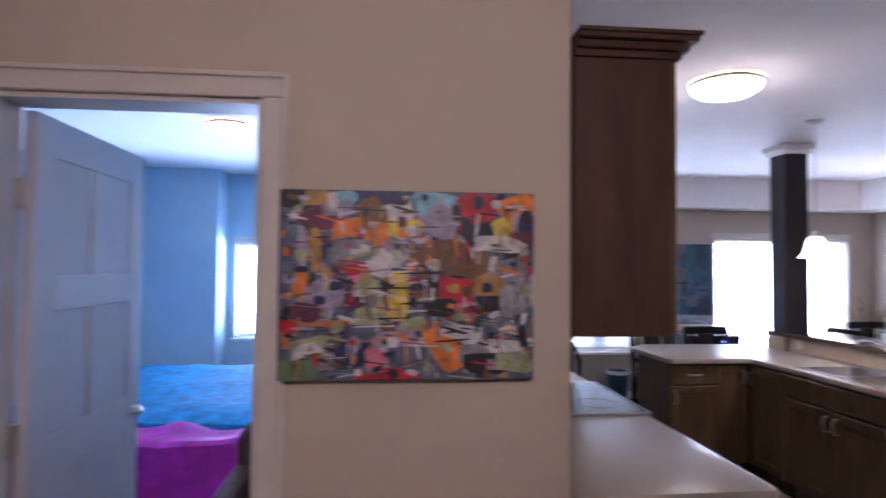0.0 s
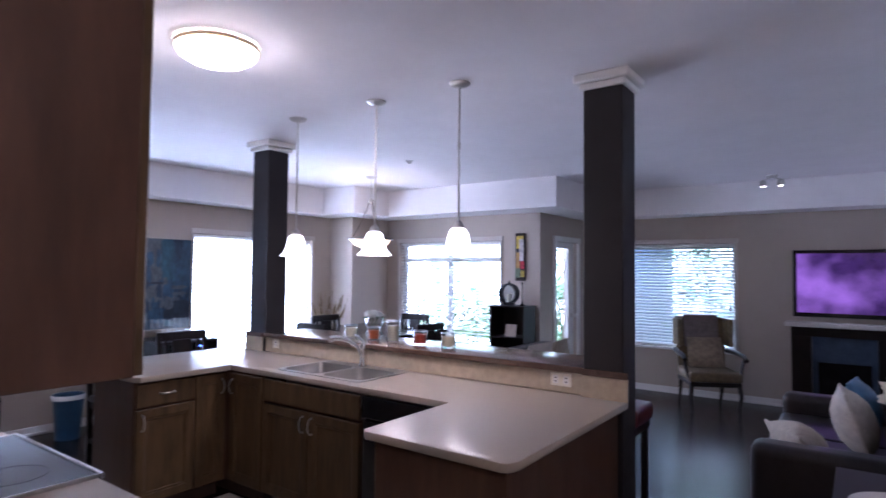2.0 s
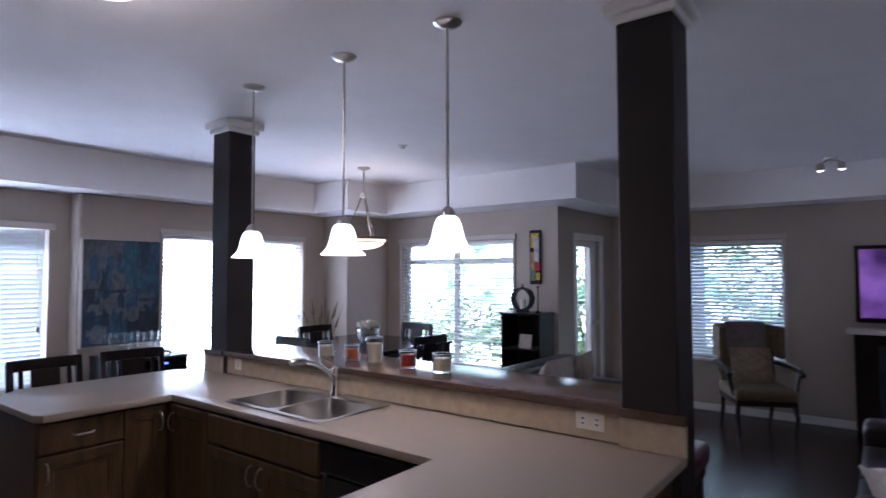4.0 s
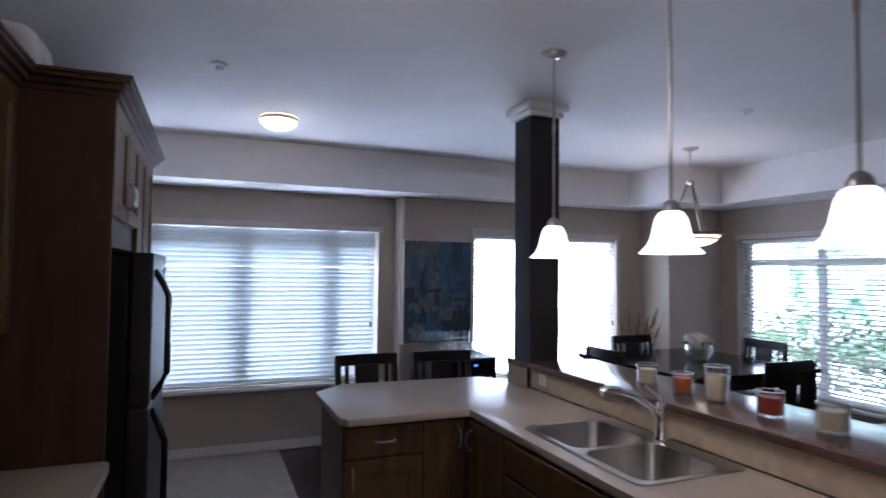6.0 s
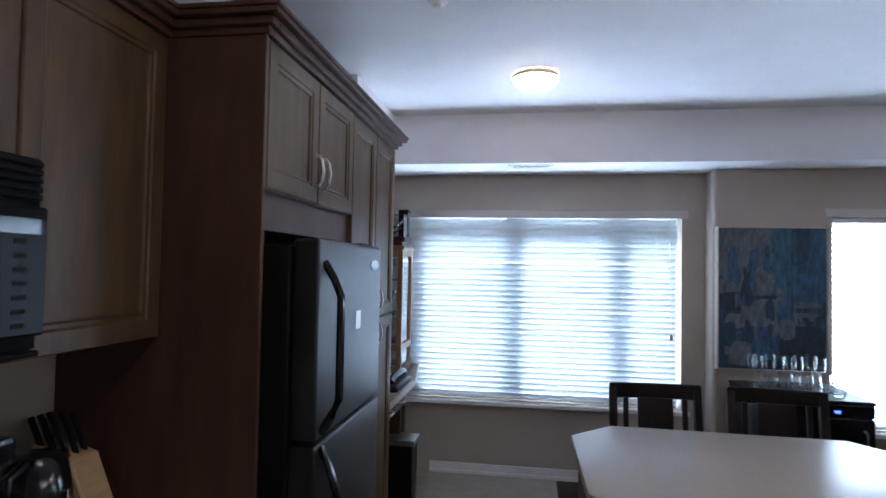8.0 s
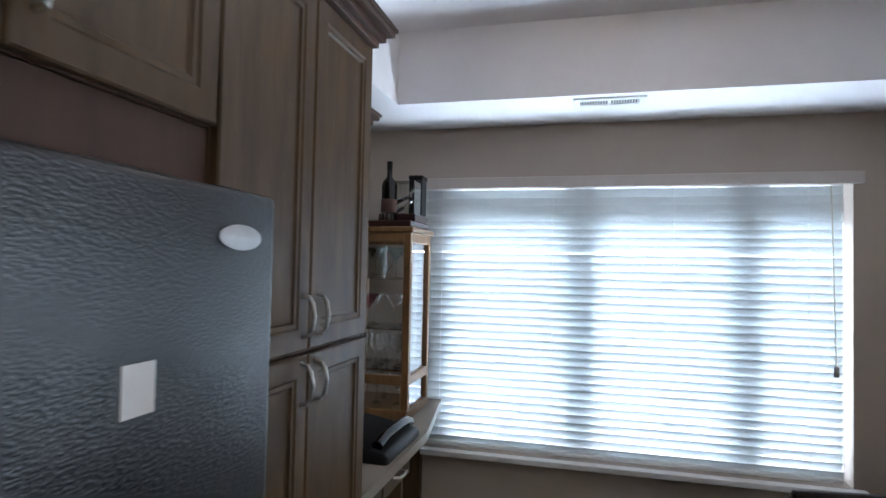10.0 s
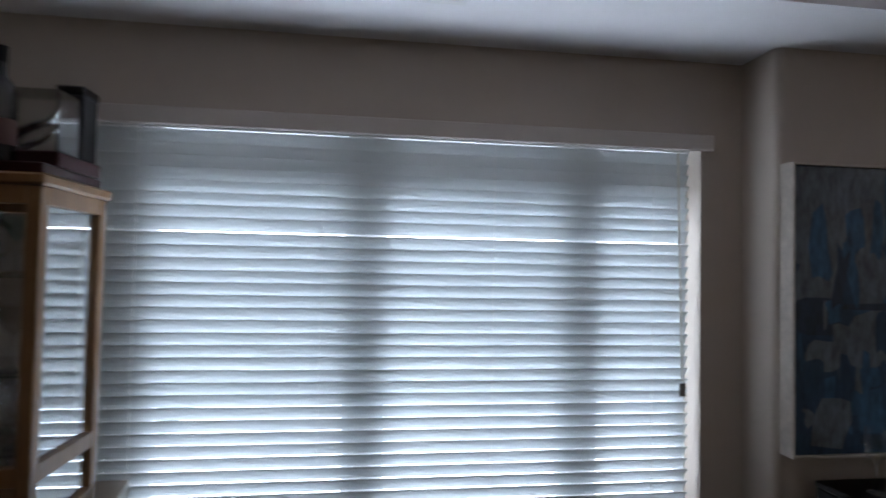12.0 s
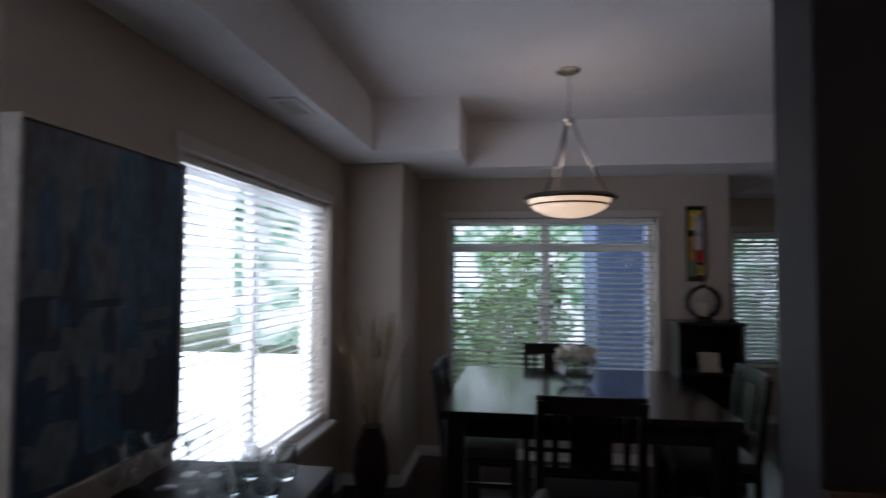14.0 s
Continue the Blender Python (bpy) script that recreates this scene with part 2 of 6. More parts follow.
def wall_y(name, x0, x1, y0, y1, holes, material, z1=2.76, label="plain painted wall"):
    bm = bmesh.new(); cur = y0
    for a, b, c, d in sorted(holes):
        bx(bm, x0, x1, cur, a, 0, z1)
        if c > 0: bx(bm, x0, x1, a, b, 0, c)
        bx(bm, x0, x1, a, b, d, z1); cur = b
    bx(bm, x0, x1, cur, y1, 0, z1)
    return struct(name, bm, material, label, "wall")


WIN_A = (.34, 2.505, .575, 2.055); WIN_B = (3.445, 5.20, .54, 2.0); WIN_C = (2.765, 4.475, .45, 2.0); WIN_L = (.255, 1.63, .61, 1.985)
wall_x("wall_north_kitchen", YA, YA + .2, -.12, 2.67, [WIN_A], M_WALL, label="taupe painted wall round the wide blinded window")
bm = box(2.67, 2.82, YB, YA + .2, 0, 2.75, .038, 5)
struct("wall_north_return", bm, M_WALL, "rounded taupe wall corner beside the wide window", "wall", True)
wall_x("wall_north_dining", YB, YB + .2, 2.712, 5.56, [WIN_B], M_WALL, label="taupe painted dining wall with a tall window")
struct("wall_pilaster", box(5.55, XC + .2, 4.72, YB + .2, 0, 2.75, .012, 2), M_WALL, "taupe boxed-out corner of the dining space", "wall", True)
wall_y("wall_east_dining", XC, XC + .2, YD, 4.721, [WIN_C], M_WALL, label="taupe painted end wall of the dining space")
wall_x("wall_balcony", YD + .001, YD + .2, XC + .2, XE + .2, [(6.74, 7.44, .05, 2.0)], M_WALL, label="taupe painted wall with a glazed balcony door")
wall_y("wall_east_living", XE, XE + .2, YS - .2, YD + .001, [WIN_L], M_WALL, label="taupe painted living room wall")
wall_x("wall_south_living", YS - .15, YS, 1.9, XE, [], M_LIVW, label="pale painted wall with a relief hanging")
wall_y("wall_hall_east", 1.9, 2.05, -3.4, YS - .15, [], M_HALL)
wall_x("wall_hall_south", -3.55, -3.4, -1.9, 2.05, [], M_HALL)
wall_y("wall_hall_west", -1.90, -1.76, -3.4, 0, [], M_HALL, label="tan painted hall wall")
DOOR = (-1.64, -.92, 0, 2.06)
wall_x("wall_hall_north", 0, .12, -1.9, -.045, [DOOR], M_HALL, label="tan painted hall wall with a bedroom doorway")
wall_y("wall_west_kitchen", -.12, 0, .12, YA, [], M_WALL, label="taupe kitchen wall behind the cabinets")
wall_y("wall_bedroom_west", -4.2, -4.06, .0, 5.54, [], M_BEDW, label="blue-grey bedroom wall")
wall_x("wall_bedroom_south", .0, .12, -4.06, -1.9, [], M_BEDW, label="blue-grey bedroom wall")
wall_x("wall_bedroom_north", YA, YA + .2, -4.06, -.12, [(-2.345, -1.1, .76, 1.88)], M_BEDW, label="blue-grey bedroom wall with a window")
wall_y("wall_bedroom_lining", -.14, -.12, .12, YA, [], M_BEDW, label="blue-grey bedroom wall")
struct("wall_bedroom_jog", box(-4.06, -2.46, 5.0, YA, 0, 2.7, .01, 2), M_BEDW, "blue-grey boxed-out bedroom wall corner", "wall")

# ceiling: tray slab and lowered soffits round it
struct("ceiling", box(-4.2, XE + .2, -3.55, 5.62, CEIL, CEIL + .12), M_CEIL, "white lightly textured ceiling", "ceiling")
bm = bmesh.new()
bx(bm, 0.001, .40, 3.94, 4.84, SOF, CEIL); bx(bm, 0.001, 5.115, 4.84, YA, SOF, CEIL); bx(bm, 5.115, XC, 4.26, YA, SOF, CEIL)
bx(bm, 5.79, XC, 1.75, 4.26, SOF, CEIL); bx(bm, XC, XE, 1.75, YD, SOF, CEIL); bx(bm, 7.42, XE, YS, 1.75, SOF, CEIL)
struct("ceiling_soffit", bm, M_CEIL, "white lowered soffit round the tray ceiling", "ceiling")

# floors
prs = bmesh.new(); bx(prs, -4.2, XE + .2, -3.55, 5.62, -.1, 0)
struct("floor", prs, M_WOODF, "dark glossy wooden floor", "floor")
bm = bmesh.new(); bx(bm, 0.001, 1.60, .001, YA - .001, .0, .006); bx(bm, 1.60, 2.26, .66, 2.63, .0, .006)
struct("floor_kitchen", bm, M_TILE, "pale beige mottled kitchen floor", "floor")
struct("floor_bedroom", box(-4.06, -.14, .12, YA, 0, .01), M_CARP, "taupe bedroom carpet", "floor")
struct("ground", box(-60, 80, -60, 90, -.9, -.5), mat("ground_lawn", (.10, .15, .05), .9, var=.3, scale=2), "lawn outside the windows", "ground")


def base_x(name, x0, x1, y, s):
    bm = bmesh.new(); bx(bm, x0, x1, min(y, y + s * .013), max(y, y + s * .013), 0, .085, .003); bx(bm, x0, x1, min(y, y + s * .02), max(y, y + s * .02), 0, .03, .004)
    struct(name, bm, M_TRIM, "white moulded baseboard", "baseboard")


def base_y(name, x, y0, y1, s):
    bm = bmesh.new(); bx(bm, min(x, x + s * .013), max(x, x + s * .013), y0, y1, 0, .085, .003); bx(bm, min(x, x + s * .02), max(x, x + s * .02), y0, y1, 0, .03, .004)
    struct(name, bm, M_TRIM, "white moulded baseboard", "baseboard")


base_x("baseboard_1", .62, 2.67, YA, -1); base_x("baseboard_2", 2.71, 5.55, YB, -1); base_x("baseboard_3", 5.56, XC, 4.72, -1); base_y("baseboard_4", XC, YD, 4.70, -1)
base_y("baseboard_5", XE, YS, YD - .02, -1); base_x("baseboard_6", XC + .2, 6.66, YD + .001, -1); base_y("baseboard_7", 5.55, 4.72, YB - .02, -1); base_x("baseboard_8", -.84, -.05, 0, -1)


def column(name, x0, x1, y0, y1, z0, label):
    e = thing(name, (x0, y0, z0), label, "column", kind="structure")
    part("shaft", box(x0, x1, y0, y1, z0, CEIL - .07, .006), M_COL, e)
    bm = bmesh.new(); bx(bm, x0 - .02, x1 + .02, y0 - .02, y1 + .02, CEIL - .085, CEIL - .05, .006); bx(bm, x0 - .045, x1 + .045, y0 - .045, y1 + .045, CEIL - .05, CEIL - .001, .008)
    part("capital", bm, M_TRIM, e, "white crown moulding"); return e


column("column_1", 2.82, 3.03, 3.00, 3.21, 0, "dark painted square column at the end of the bar")
column("column_2", 2.80, 3.01, -.01, .21, 0, "dark painted square column beside the counter end")

# ---------- windows and blinds ----------
def window_x(name, hole, y, thick, slats, tilt, material, label, s=-1, mull=(), bar=None, mw=.035, gap=None):
    """A window in a wall along x whose room side is y; s points into the room."""
    a, b, c, d = hole; e = thing(name, (a, y, c), label, "window", kind="structure")
    bm = bmesh.new(); w, p = .03, .014; yo = y + s * p
    ys, ye = min(y, yo), max(y, yo)
    zq = d - (.056 if gap else 0); 
    if not gap: bx(bm, a - w, a, ys, ye, c, zq, .003); bx(bm, b, b + w, ys, ye, c, zq, .003)
    zt = -.055 if gap else 0; bx(bm, a - w - .012, b + w + .012, ys - .006 * (s < 0), ye + .006 * (s > 0), d + zt, d + zt + .06, .004)
    part("window_casing", bm, M_CASE, e, "pale painted casing")
    bm = box(a - w - .02, b + w + .02, min(y, y + s * .06), max(y, y + s * .06), c - .03, c, .006, 2);
    part("window_sill", bm, M_TRIM, e, "white painted sill")
    yg = y - s * .13; bm = bmesh.new(); f = .045
    bx(bm, a, a + f, yg - .025, yg + .025, c, d); bx(bm, b - f, b, yg - .025, yg + .025, c, d); bx(bm, a + f, b - f, yg - .025, yg + .025, c, c + f); ft = .015 if gap else f; bx(bm, a + f, b - f, yg - .025, yg + .025, d - ft, d)
    for q in mull: bx(bm, q - mw, q + mw, yg - .025, yg + .025, c + f, d - f)
    # opaque panel added behind the blind so its top looks shaded
    if bar: bx(bm, a + f, b - f, yg - .02, yg + .02, bar, d - (.085 if gap else f))
    part("window_frame", bm, M_TRIM, e, "white vinyl frame")
    xs = [a + f, *mull, b - f]
    for x0, x1 in zip(xs, xs[1:]):
        g = part("pane", box(x0, x1, yg - .003, yg + .003, c + f, d - f), M_PANE, e); g.visible_shadow = False
    blind(name + "_blind", a + .012, b - (.03 if gap else .012), c + .01, d, lambda u, v, z: (u, y - s * .045 + v, z), slats, tilt * s, material, label, gap)
    return e


def blind(name, u0, u1, z0, z1, place, slats, tilt, material, label, gap=None):
    """A horizontal blind of separate curved slats; place maps (along, across, up) to the room."""
    o = place(u0, 0, z0); e = thing("window_blind", o, "white horizontal slat blind lowered over the window", "blind", "window blinds")

    def put(bm):
        for v in bm.verts: v.co = place(*v.co)
        return bm
    hr = .004; hh = .052 if gap else .034; part("headrail", put(box(u0, u1, -.025, .03, z1 - hh - hr, z1 - hr, .004)), M_TRIM, e)
    part("bottom_rail", put(box(u0, u1, -.025, .025, z0, z0 + .018, .004)), M_TRIM, e)
    pitch = (z1 - hh - (.036 if gap else .021) - hr - z0 - .03) / (slats - 1); ca, sa = math.cos(radians(tilt)), math.sin(radians(tilt)); me = None
    for i in range(slats):
        zc = z0 + .03 + i * pitch + (.011 if gap and z0 + i * pitch > gap else 0)
        if me is None:
            bm = bmesh.new(); rows = []
            for k in range(5):
                q = (k - 2) / 2; v, h = q * .025, .0035 * (1 - q * q)
                rows.append([(u, v * ca - h * sa, v * sa + h * ca) for u in (u0, u1)])
            top = [[bm.verts.new(place(*p)) for p in r] for r in rows]; bot = [[bm.verts.new(Vector(place(*p)) - Vector((0, 0, .0025))) for p in r] for r in rows]
            for k in range(4):
                bm.faces.new((top[k][0], top[k][1], top[k + 1][1], top[k + 1][0])); bm.faces.new((bot[k][0], bot[k + 1][0], bot[k + 1][1], bot[k][1]))
            for k in (0, 4): bm.faces.new((top[k][0], top[k][1], bot[k][1], bot[k][0]))
            first = part("slat", bm, material, e); me = first.data; first.location.z = zc; continue
        ob = new("slat", me); ob.parent = e; ob.matrix_parent_inverse = Matrix.Translation(-Vector(o)); ob.location.z = zc + random.uniform(-.001, .001); ob.rotation_euler.x = 0
    n = max(2, round((u1 - u0) / .6))
    for i in range(n):
        u = u0 + .15 + (u1 - u0 - .3) * i / (n - 1)
        for v in (-.027, .027): part("ladder_cord", tube(bmesh.new(), [place(u, v, z0), place(u, v, z1 - .05)], .0012, 4), M_TRIM, e)
    bm = bmesh.new(); uw = u1 - .06; tube(bm, [place(uw, -.04, z1 - .06), place(uw + .02, -.045, z0 + .55)], .003, 6); part("wand", bm, M_PLATE, e, "clear tilt wand"); part("wand_tag", put(box(uw + .008, uw + .03, -.052, -.046, z0 + .50, z0 + .548, .001)), M_THROW, e, "small grey tag")
    return e


def window_y(name, hole, x, slats, tilt, material, label, mull=(), bar=None):
    """A window in a wall along y whose room side is x, the room on the lower side."""
    a, b, c, d = hole; e = thing(name, (x, a, c), label, "window", kind="structure"); w = .03
    bm = bmesh.new(); bx(bm, x - .018, x, a - w, a, c, d, .003); bx(bm, x - .018, x, b, b + w, c, d, .003); bx(bm, x - .024, x, a - w - .012, b + w + .012, d, d + .06, .004)
    part("window_casing", bm, M_CASE, e, "pale painted casing")
    bm = box(x - .06, x, a - w - .02, b + w + .02, c - .03, c, .006, 2); part("window_sill", bm, M_TRIM, e)
    xg = x + .13; f = .045; bm = bmesh.new()
    bx(bm, xg - .025, xg + .025, a, a + f, c, d); bx(bm, xg - .025, xg + .025, b - f, b, c, d); bx(bm, xg - .025, xg + .025, a + f, b - f, c, c + f); bx(bm, xg - .025, xg + .025, a + f, b - f, d - f, d)
    for q in mull: bx(bm, xg - .025, xg + .025, q - .035, q + .035, c + f, d - f)
    if bar: bx(bm, xg - .02, xg + .02, a + f, b - f, bar - .03, bar + .03)
    part("window_frame", bm, M_TRIM, e, "white vinyl frame"); ys = [a + f, *mull, b - f]
    for y0, y1 in zip(ys, ys[1:]):
        g = part("pane", box(xg - .003, xg + .003, y0, y1, c + f, d - f), M_PANE, e); g.visible_shadow = False
    blind(name + "_blind", -(b - .012), -(a + .012), c + .01, d, lambda u, v, z: (x + .045 + v, -u, z), slats, tilt, material, label)
    return e


window_x("window_1", WIN_A, YA, .2, 33, 62.5, M_SLATA, "wide kitchen window behind a nearly closed white blind", mull=(.47, 1.262, 2.07), bar=1.80, mw=.075, gap=1.62)
window_x("window_2", WIN_B, YB, .2, 32, 19, M_SLATB, "bright dining window behind an open white blind", mull=(4.33,))
window_y("window_3", WIN_C, XC, 34, 12, M_SLATB, "dining end window with shrubs behind an open blind", mull=(3.65,), bar=1.76)
window_y("window_4", WIN_L, XE, 32, 32, M_SLATB, "living room window with leaves behind a blind", mull=())
window_x("window_5", (-2.345, -1.1, .76, 1.88), YA, .2, 28, 25, M_SLATB, "bedroom window behind a bright white blind")


def balcony_door():
    e = thing("door_1", (6.74, YD, .05), "white glazed balcony door, closed", "door", kind="structure"); a, b, c, d = 6.74, 7.44, .05, 2.0; y = YD
    bm = bmesh.new(); bx(bm, a - .065, a, y - .02, y + .001, 0, d, .003); bx(bm, b, b + .085, y - .02, y + .001, 0, d, .003); bx(bm, a - .075, b + .095, y - .025, y + .001, d, d + .07, .003); part("door_casing", bm, M_TRIM, e)
    bm = bmesh.new(); bx(bm, a, a + .05, y + .05, y + .095, c, d); bx(bm, b - .17, b, y + .05, y + .095, c, d); bx(bm, a + .05, b - .17, y + .05, y + .095, c, c + .2); bx(bm, a + .05, b - .17, y + .05, y + .095, d - .08, d); part("door_leaf", bm, M_TRIM, e)
    g = part("pane", box(a + .05, b - .17, y + .07, y + .076, c + .2, d - .08), M_PANE, e); g.visible_shadow = False
    bm = lathe(bmesh.new(), [(.0, 0), (.028, .0), (.03, .01), (.012, .02), (.012, .045), (.028, .055), (.03, .075), (0, .085)], n=14)
    bmesh.ops.rotate(bm, verts=bm.verts, matrix=Matrix.Rotation(radians(90), 3, 'X')); bmesh.ops.translate(bm, verts=bm.verts, vec=(b - .08, y + .05, 1.0)); part("door_handle", bm, M_NICKEL, e, smooth=True)


balcony_door()


# ---------- outside ----------
# upright sheets that give off their own light for the bright outdoors
def backdrop(name, p0, p1, z0, z1, strength, green, label):
    m = bpy.data.materials.new(name); m.use_nodes = True; N, L = m.node_tree.nodes, m.node_tree.links; N.remove(N["Principled BSDF"])
    tc = N.new("ShaderNodeTexCoord"); n1 = N.new("ShaderNodeTexNoise"); n1.inputs["Scale"].default_value = 1.1; n1.inputs["Detail"].default_value = 9; n1.inputs["Roughness"].default_value = .75
    L.new(tc.outputs["Object"], n1.inputs["Vector"]); cr = N.new("ShaderNodeValToRGB"); E = cr.color_ramp.elements
    E[0].position, E[0].color = .38, (.02, .06, .045, 1) if green else (.75, .82, .9, 1)
    E[1].position, E[1].color = .56, (.85, .95, 1, 1); k = E.new(.46); k.color = (.16, .34, .20, 1) if green else (.92, .96, 1, 1)
    em = N.new("ShaderNodeEmission"); em.inputs[1].default_value = strength; L.new(n1.outputs[0], cr.inputs[0]); L.new(cr.outputs[0], em.inputs[0]); L.new(em.outputs[0], N["Material Output"].inputs[0])
    bm = bmesh.new(); bm.faces.new([bm.verts.new(v) for v in ((*p0, z0), (*p1, z0), (*p1, z1), (*p0, z1))])
    # glowing sheet over the ground, added to brighten the windows from below
    if name == "north": bm.faces.new([bm.verts.new(v) for v in ((-1, 6.0, -.47), (15, 6.0, -.47), (15, 16, -.47), (-1, 16, -.47))])
    struct("backdrop_" + name, bm, m, label, "backdrop")


backdrop("north", (-14, 16), (45, 16), -6, 9, BDN, False, "glowing backdrop of hazy garden and sky, with an added glowing ground sheet")
backdrop("east", (17, -8), (17, 12), -5, 8, BDE, True, "glowing backdrop of leafy trees, their sunlight put into its colour")


# ---------- kitchen ----------
def pull(bm, x, y, z0, z1, out=1):
    """A bowed bar handle, standing, on a front facing +x."""
    h = (z1 - z0); pts = [(x, y, z0), (x + .018, y, z0 + .004), (x + .028, y, z0 + h * .18), (x + .034, y, z0 + h * .5), (x + .028, y, z1 - h * .18), (x + .018, y, z1 - .004), (x, y, z1)]
    return tube(bm, pts, .0055, 8)


def raised_door(x, y0, y1, z0, z1, d=.02):
    """A framed door with a beaded, recessed panel, its face at x + d."""
    bm = bmesh.new(); w = .058; rings = []
    for o, q in ((0, 0), (0, d - .004), (.004, d), (w - .006, d), (w, d - .004), (w + .010, d - .004), (w + .014, d - .010), (w + .02, d - .011)):
        rings.append([bm.verts.new((x + q, y, z)) for y, z in ((y0 + o, z0 + o), (y1 - o, z0 + o), (y1 - o, z1 - o), (y0 + o, z1 - o))])
    for p, q in zip(rings, rings[1:]):
        for i in range(4): bm.faces.new((p[i], p[(i + 1) % 4], q[(i + 1) % 4], q[i]))
    bm.faces.new(rings[-1]); bm.faces.new(rings[0][::-1])
    return bm


def crown_run(bm, x, y0, y1, z, side0=False, side1=False):
    """Crown moulding along a front facing +x, with returns."""
    for k, (o, za, zb) in enumerate(((.012, 0, .022), (.03, .022, .045), (.052, .045, .062), (.06, .062, .075))):
        bx(bm, 0.003, x + o, y0 - (o if side0 else 0), y1 + (o if side1 else 0), z + za, z + zb, .002)
    return bm


def upper_cabinet(y0, y1, z0, z1, depth, doors, label, handles=True, side=M_SIDE, crown=True, s0=False, s1=False, handle_at='low'):
    e = thing("wall_cabinet", (0.001, y0, z0), label, "cabinet", "kitchen wall cabinets")
    part("body", box(.001, depth - .021, y0, y1, z0, z1, .002), side, e)
    w = (y1 - y0) / doors
    for i in range(doors):
        d = part("door", raised_door(depth - .02, y0 + i * w + .003, y0 + (i + 1) * w - .003, z0 + .003, z1 - .003), M_MAPLE, e)
        if handles:
            yy = y0 + (i + 1) * w - .035 if (i % 2 == 0) else y0 + i * w + .035
            za = z0 + .06 if handle_at == 'low' else z1 - .17
            part("handle", pull(bmesh.new(), depth, yy, za, za + .11), M_NICKEL, d, "bowed nickel handle", True)
    if crown: part("crown", crown_run(bmesh.new(), depth, y0, y1, z1, s0, s1), M_SIDE, e, "stained crown moulding")
    return e


def base_cabinet(y0, y1, doors, label):
    e = thing("base_cabinet", (.001, y0, 0.006), label, "cabinet", "kitchen base cabinets")
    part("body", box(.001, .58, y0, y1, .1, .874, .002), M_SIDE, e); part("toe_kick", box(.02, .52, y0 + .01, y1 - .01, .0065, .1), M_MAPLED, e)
    w = (y1 - y0) / doors
    for i in range(doors):
        a, b = y0 + i * w + .003, y0 + (i + 1) * w - .003
        dr = part("drawer", box(.58, .6, a, b, .72, .865, .004), M_MAPLE, e); hb = bmesh.new()
        tube(hb, [(.6, (a + b) / 2 - .05, .79), (.625, (a + b) / 2 - .04, .79), (.63, (a + b) / 2, .79), (.625, (a + b) / 2 + .04, .79), (.6, (a + b) / 2 + .05, .79)], .0055); part("handle", hb, M_NICKEL, dr, smooth=True)
        d = part("door", raised_door(.58, a, b, .11, .71), M_MAPLE, e); part("handle", pull(bmesh.new(), .6, b - .035 if i % 2 == 0 else a + .035, .58, .69), M_NICKEL, d, smooth=True)
    return e


base_cabinet(.09, .98, 2, "brown maple base cabinet by the hall end")
base_cabinet(1.742, 2.325, 1, "brown maple base cabinet between range and fridge")


def counter(name, poly, label, holes=None):
    bm = prism(bmesh.new(), poly, .875, .915); es = [e for e in bm.edges if abs(e.verts[0].co.z - e.verts[1].co.z) < .001 and e.verts[0].co.z > .9]
    bmesh.ops.bevel(bm, geom=es, offset=.008, segments=2, profile=.5, affect='EDGES')
    return single(name, bm, M_LAM, label, "worktop", "kitchen worktops", True)


counter("worktop", [(.003, .06), (.63, .06), (.652, .08), (.652, .983), (.003, .983)], "beige speckled laminate worktop beside the range")
counter("worktop", [(.003, 1.74), (.655, 1.74), (.655, 2.31), (.64, 2.328), (.003, 2.328)], "beige speckled laminate worktop with small appliances")

upper_cabinet(.09, .985, 1.385, 2.255, .335, 2, "brown stained maple wall cabinet by the hall", s0=True)
upper_cabinet(.985, 1.845, 1.81, 2.255, .335, 2, "brown maple cabinet above the microwave")
upper_cabinet(1.845, 2.328, 1.385, 2.255, .335, 1, "brown maple wall cabinet beside the tall panel", handles=False)
e = thing("tall_cabinet_panel", (.001, 2.33, .006), "dark brown tall side panel beside the fridge", "cabinet panel")
part("panel", box(.001, .635, 2.33, 2.35, .0065, 2.255, .002), M_SIDE, e); part("crown", crown_run(bmesh.new(), .635, 2.335, 2.35, 2.255, True), M_SIDE, e)
upper_cabinet(2.352, 3.16, 1.815, 2.255, .635, 2, "brown maple double-door cabinet above the fridge")
single("filler_panel", box(.3, .61, 2.353, 3.16, 1.70, 1.814, .002), M_SIDE, "brown maple filler panel above the fridge", "cabinet panel")


def pantry():
    y0, y1 = 3.163, 3.925; e = thing("pantry_cabinet", (.001, y0, .006), "tall brown maple pantry cabinet with four doors", "cabinet")
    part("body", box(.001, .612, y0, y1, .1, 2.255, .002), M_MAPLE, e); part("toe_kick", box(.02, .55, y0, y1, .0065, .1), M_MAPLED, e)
    m = (y0 + y1) / 2
    for a, b, h in ((y0 + .003, m - .003, 1), (m + .003, y1 - .003, 0)):
        for z0, z1, hz in ((.11, 1.345, 1.225), (1.355, 2.25, 1.39)):
            d = part("door", raised_door(.613, a, b, z0, z1), M_MAPLE, e); part("handle", pull(bmesh.new(), .633, b - .035 if h else a + .035, hz, hz + .10), M_NICKEL, d, "bowed nickel handle", True)
    part("crown", crown_run(bmesh.new(), .635, y0, y1, 2.255, False, True), M_SIDE, e)


pantry()


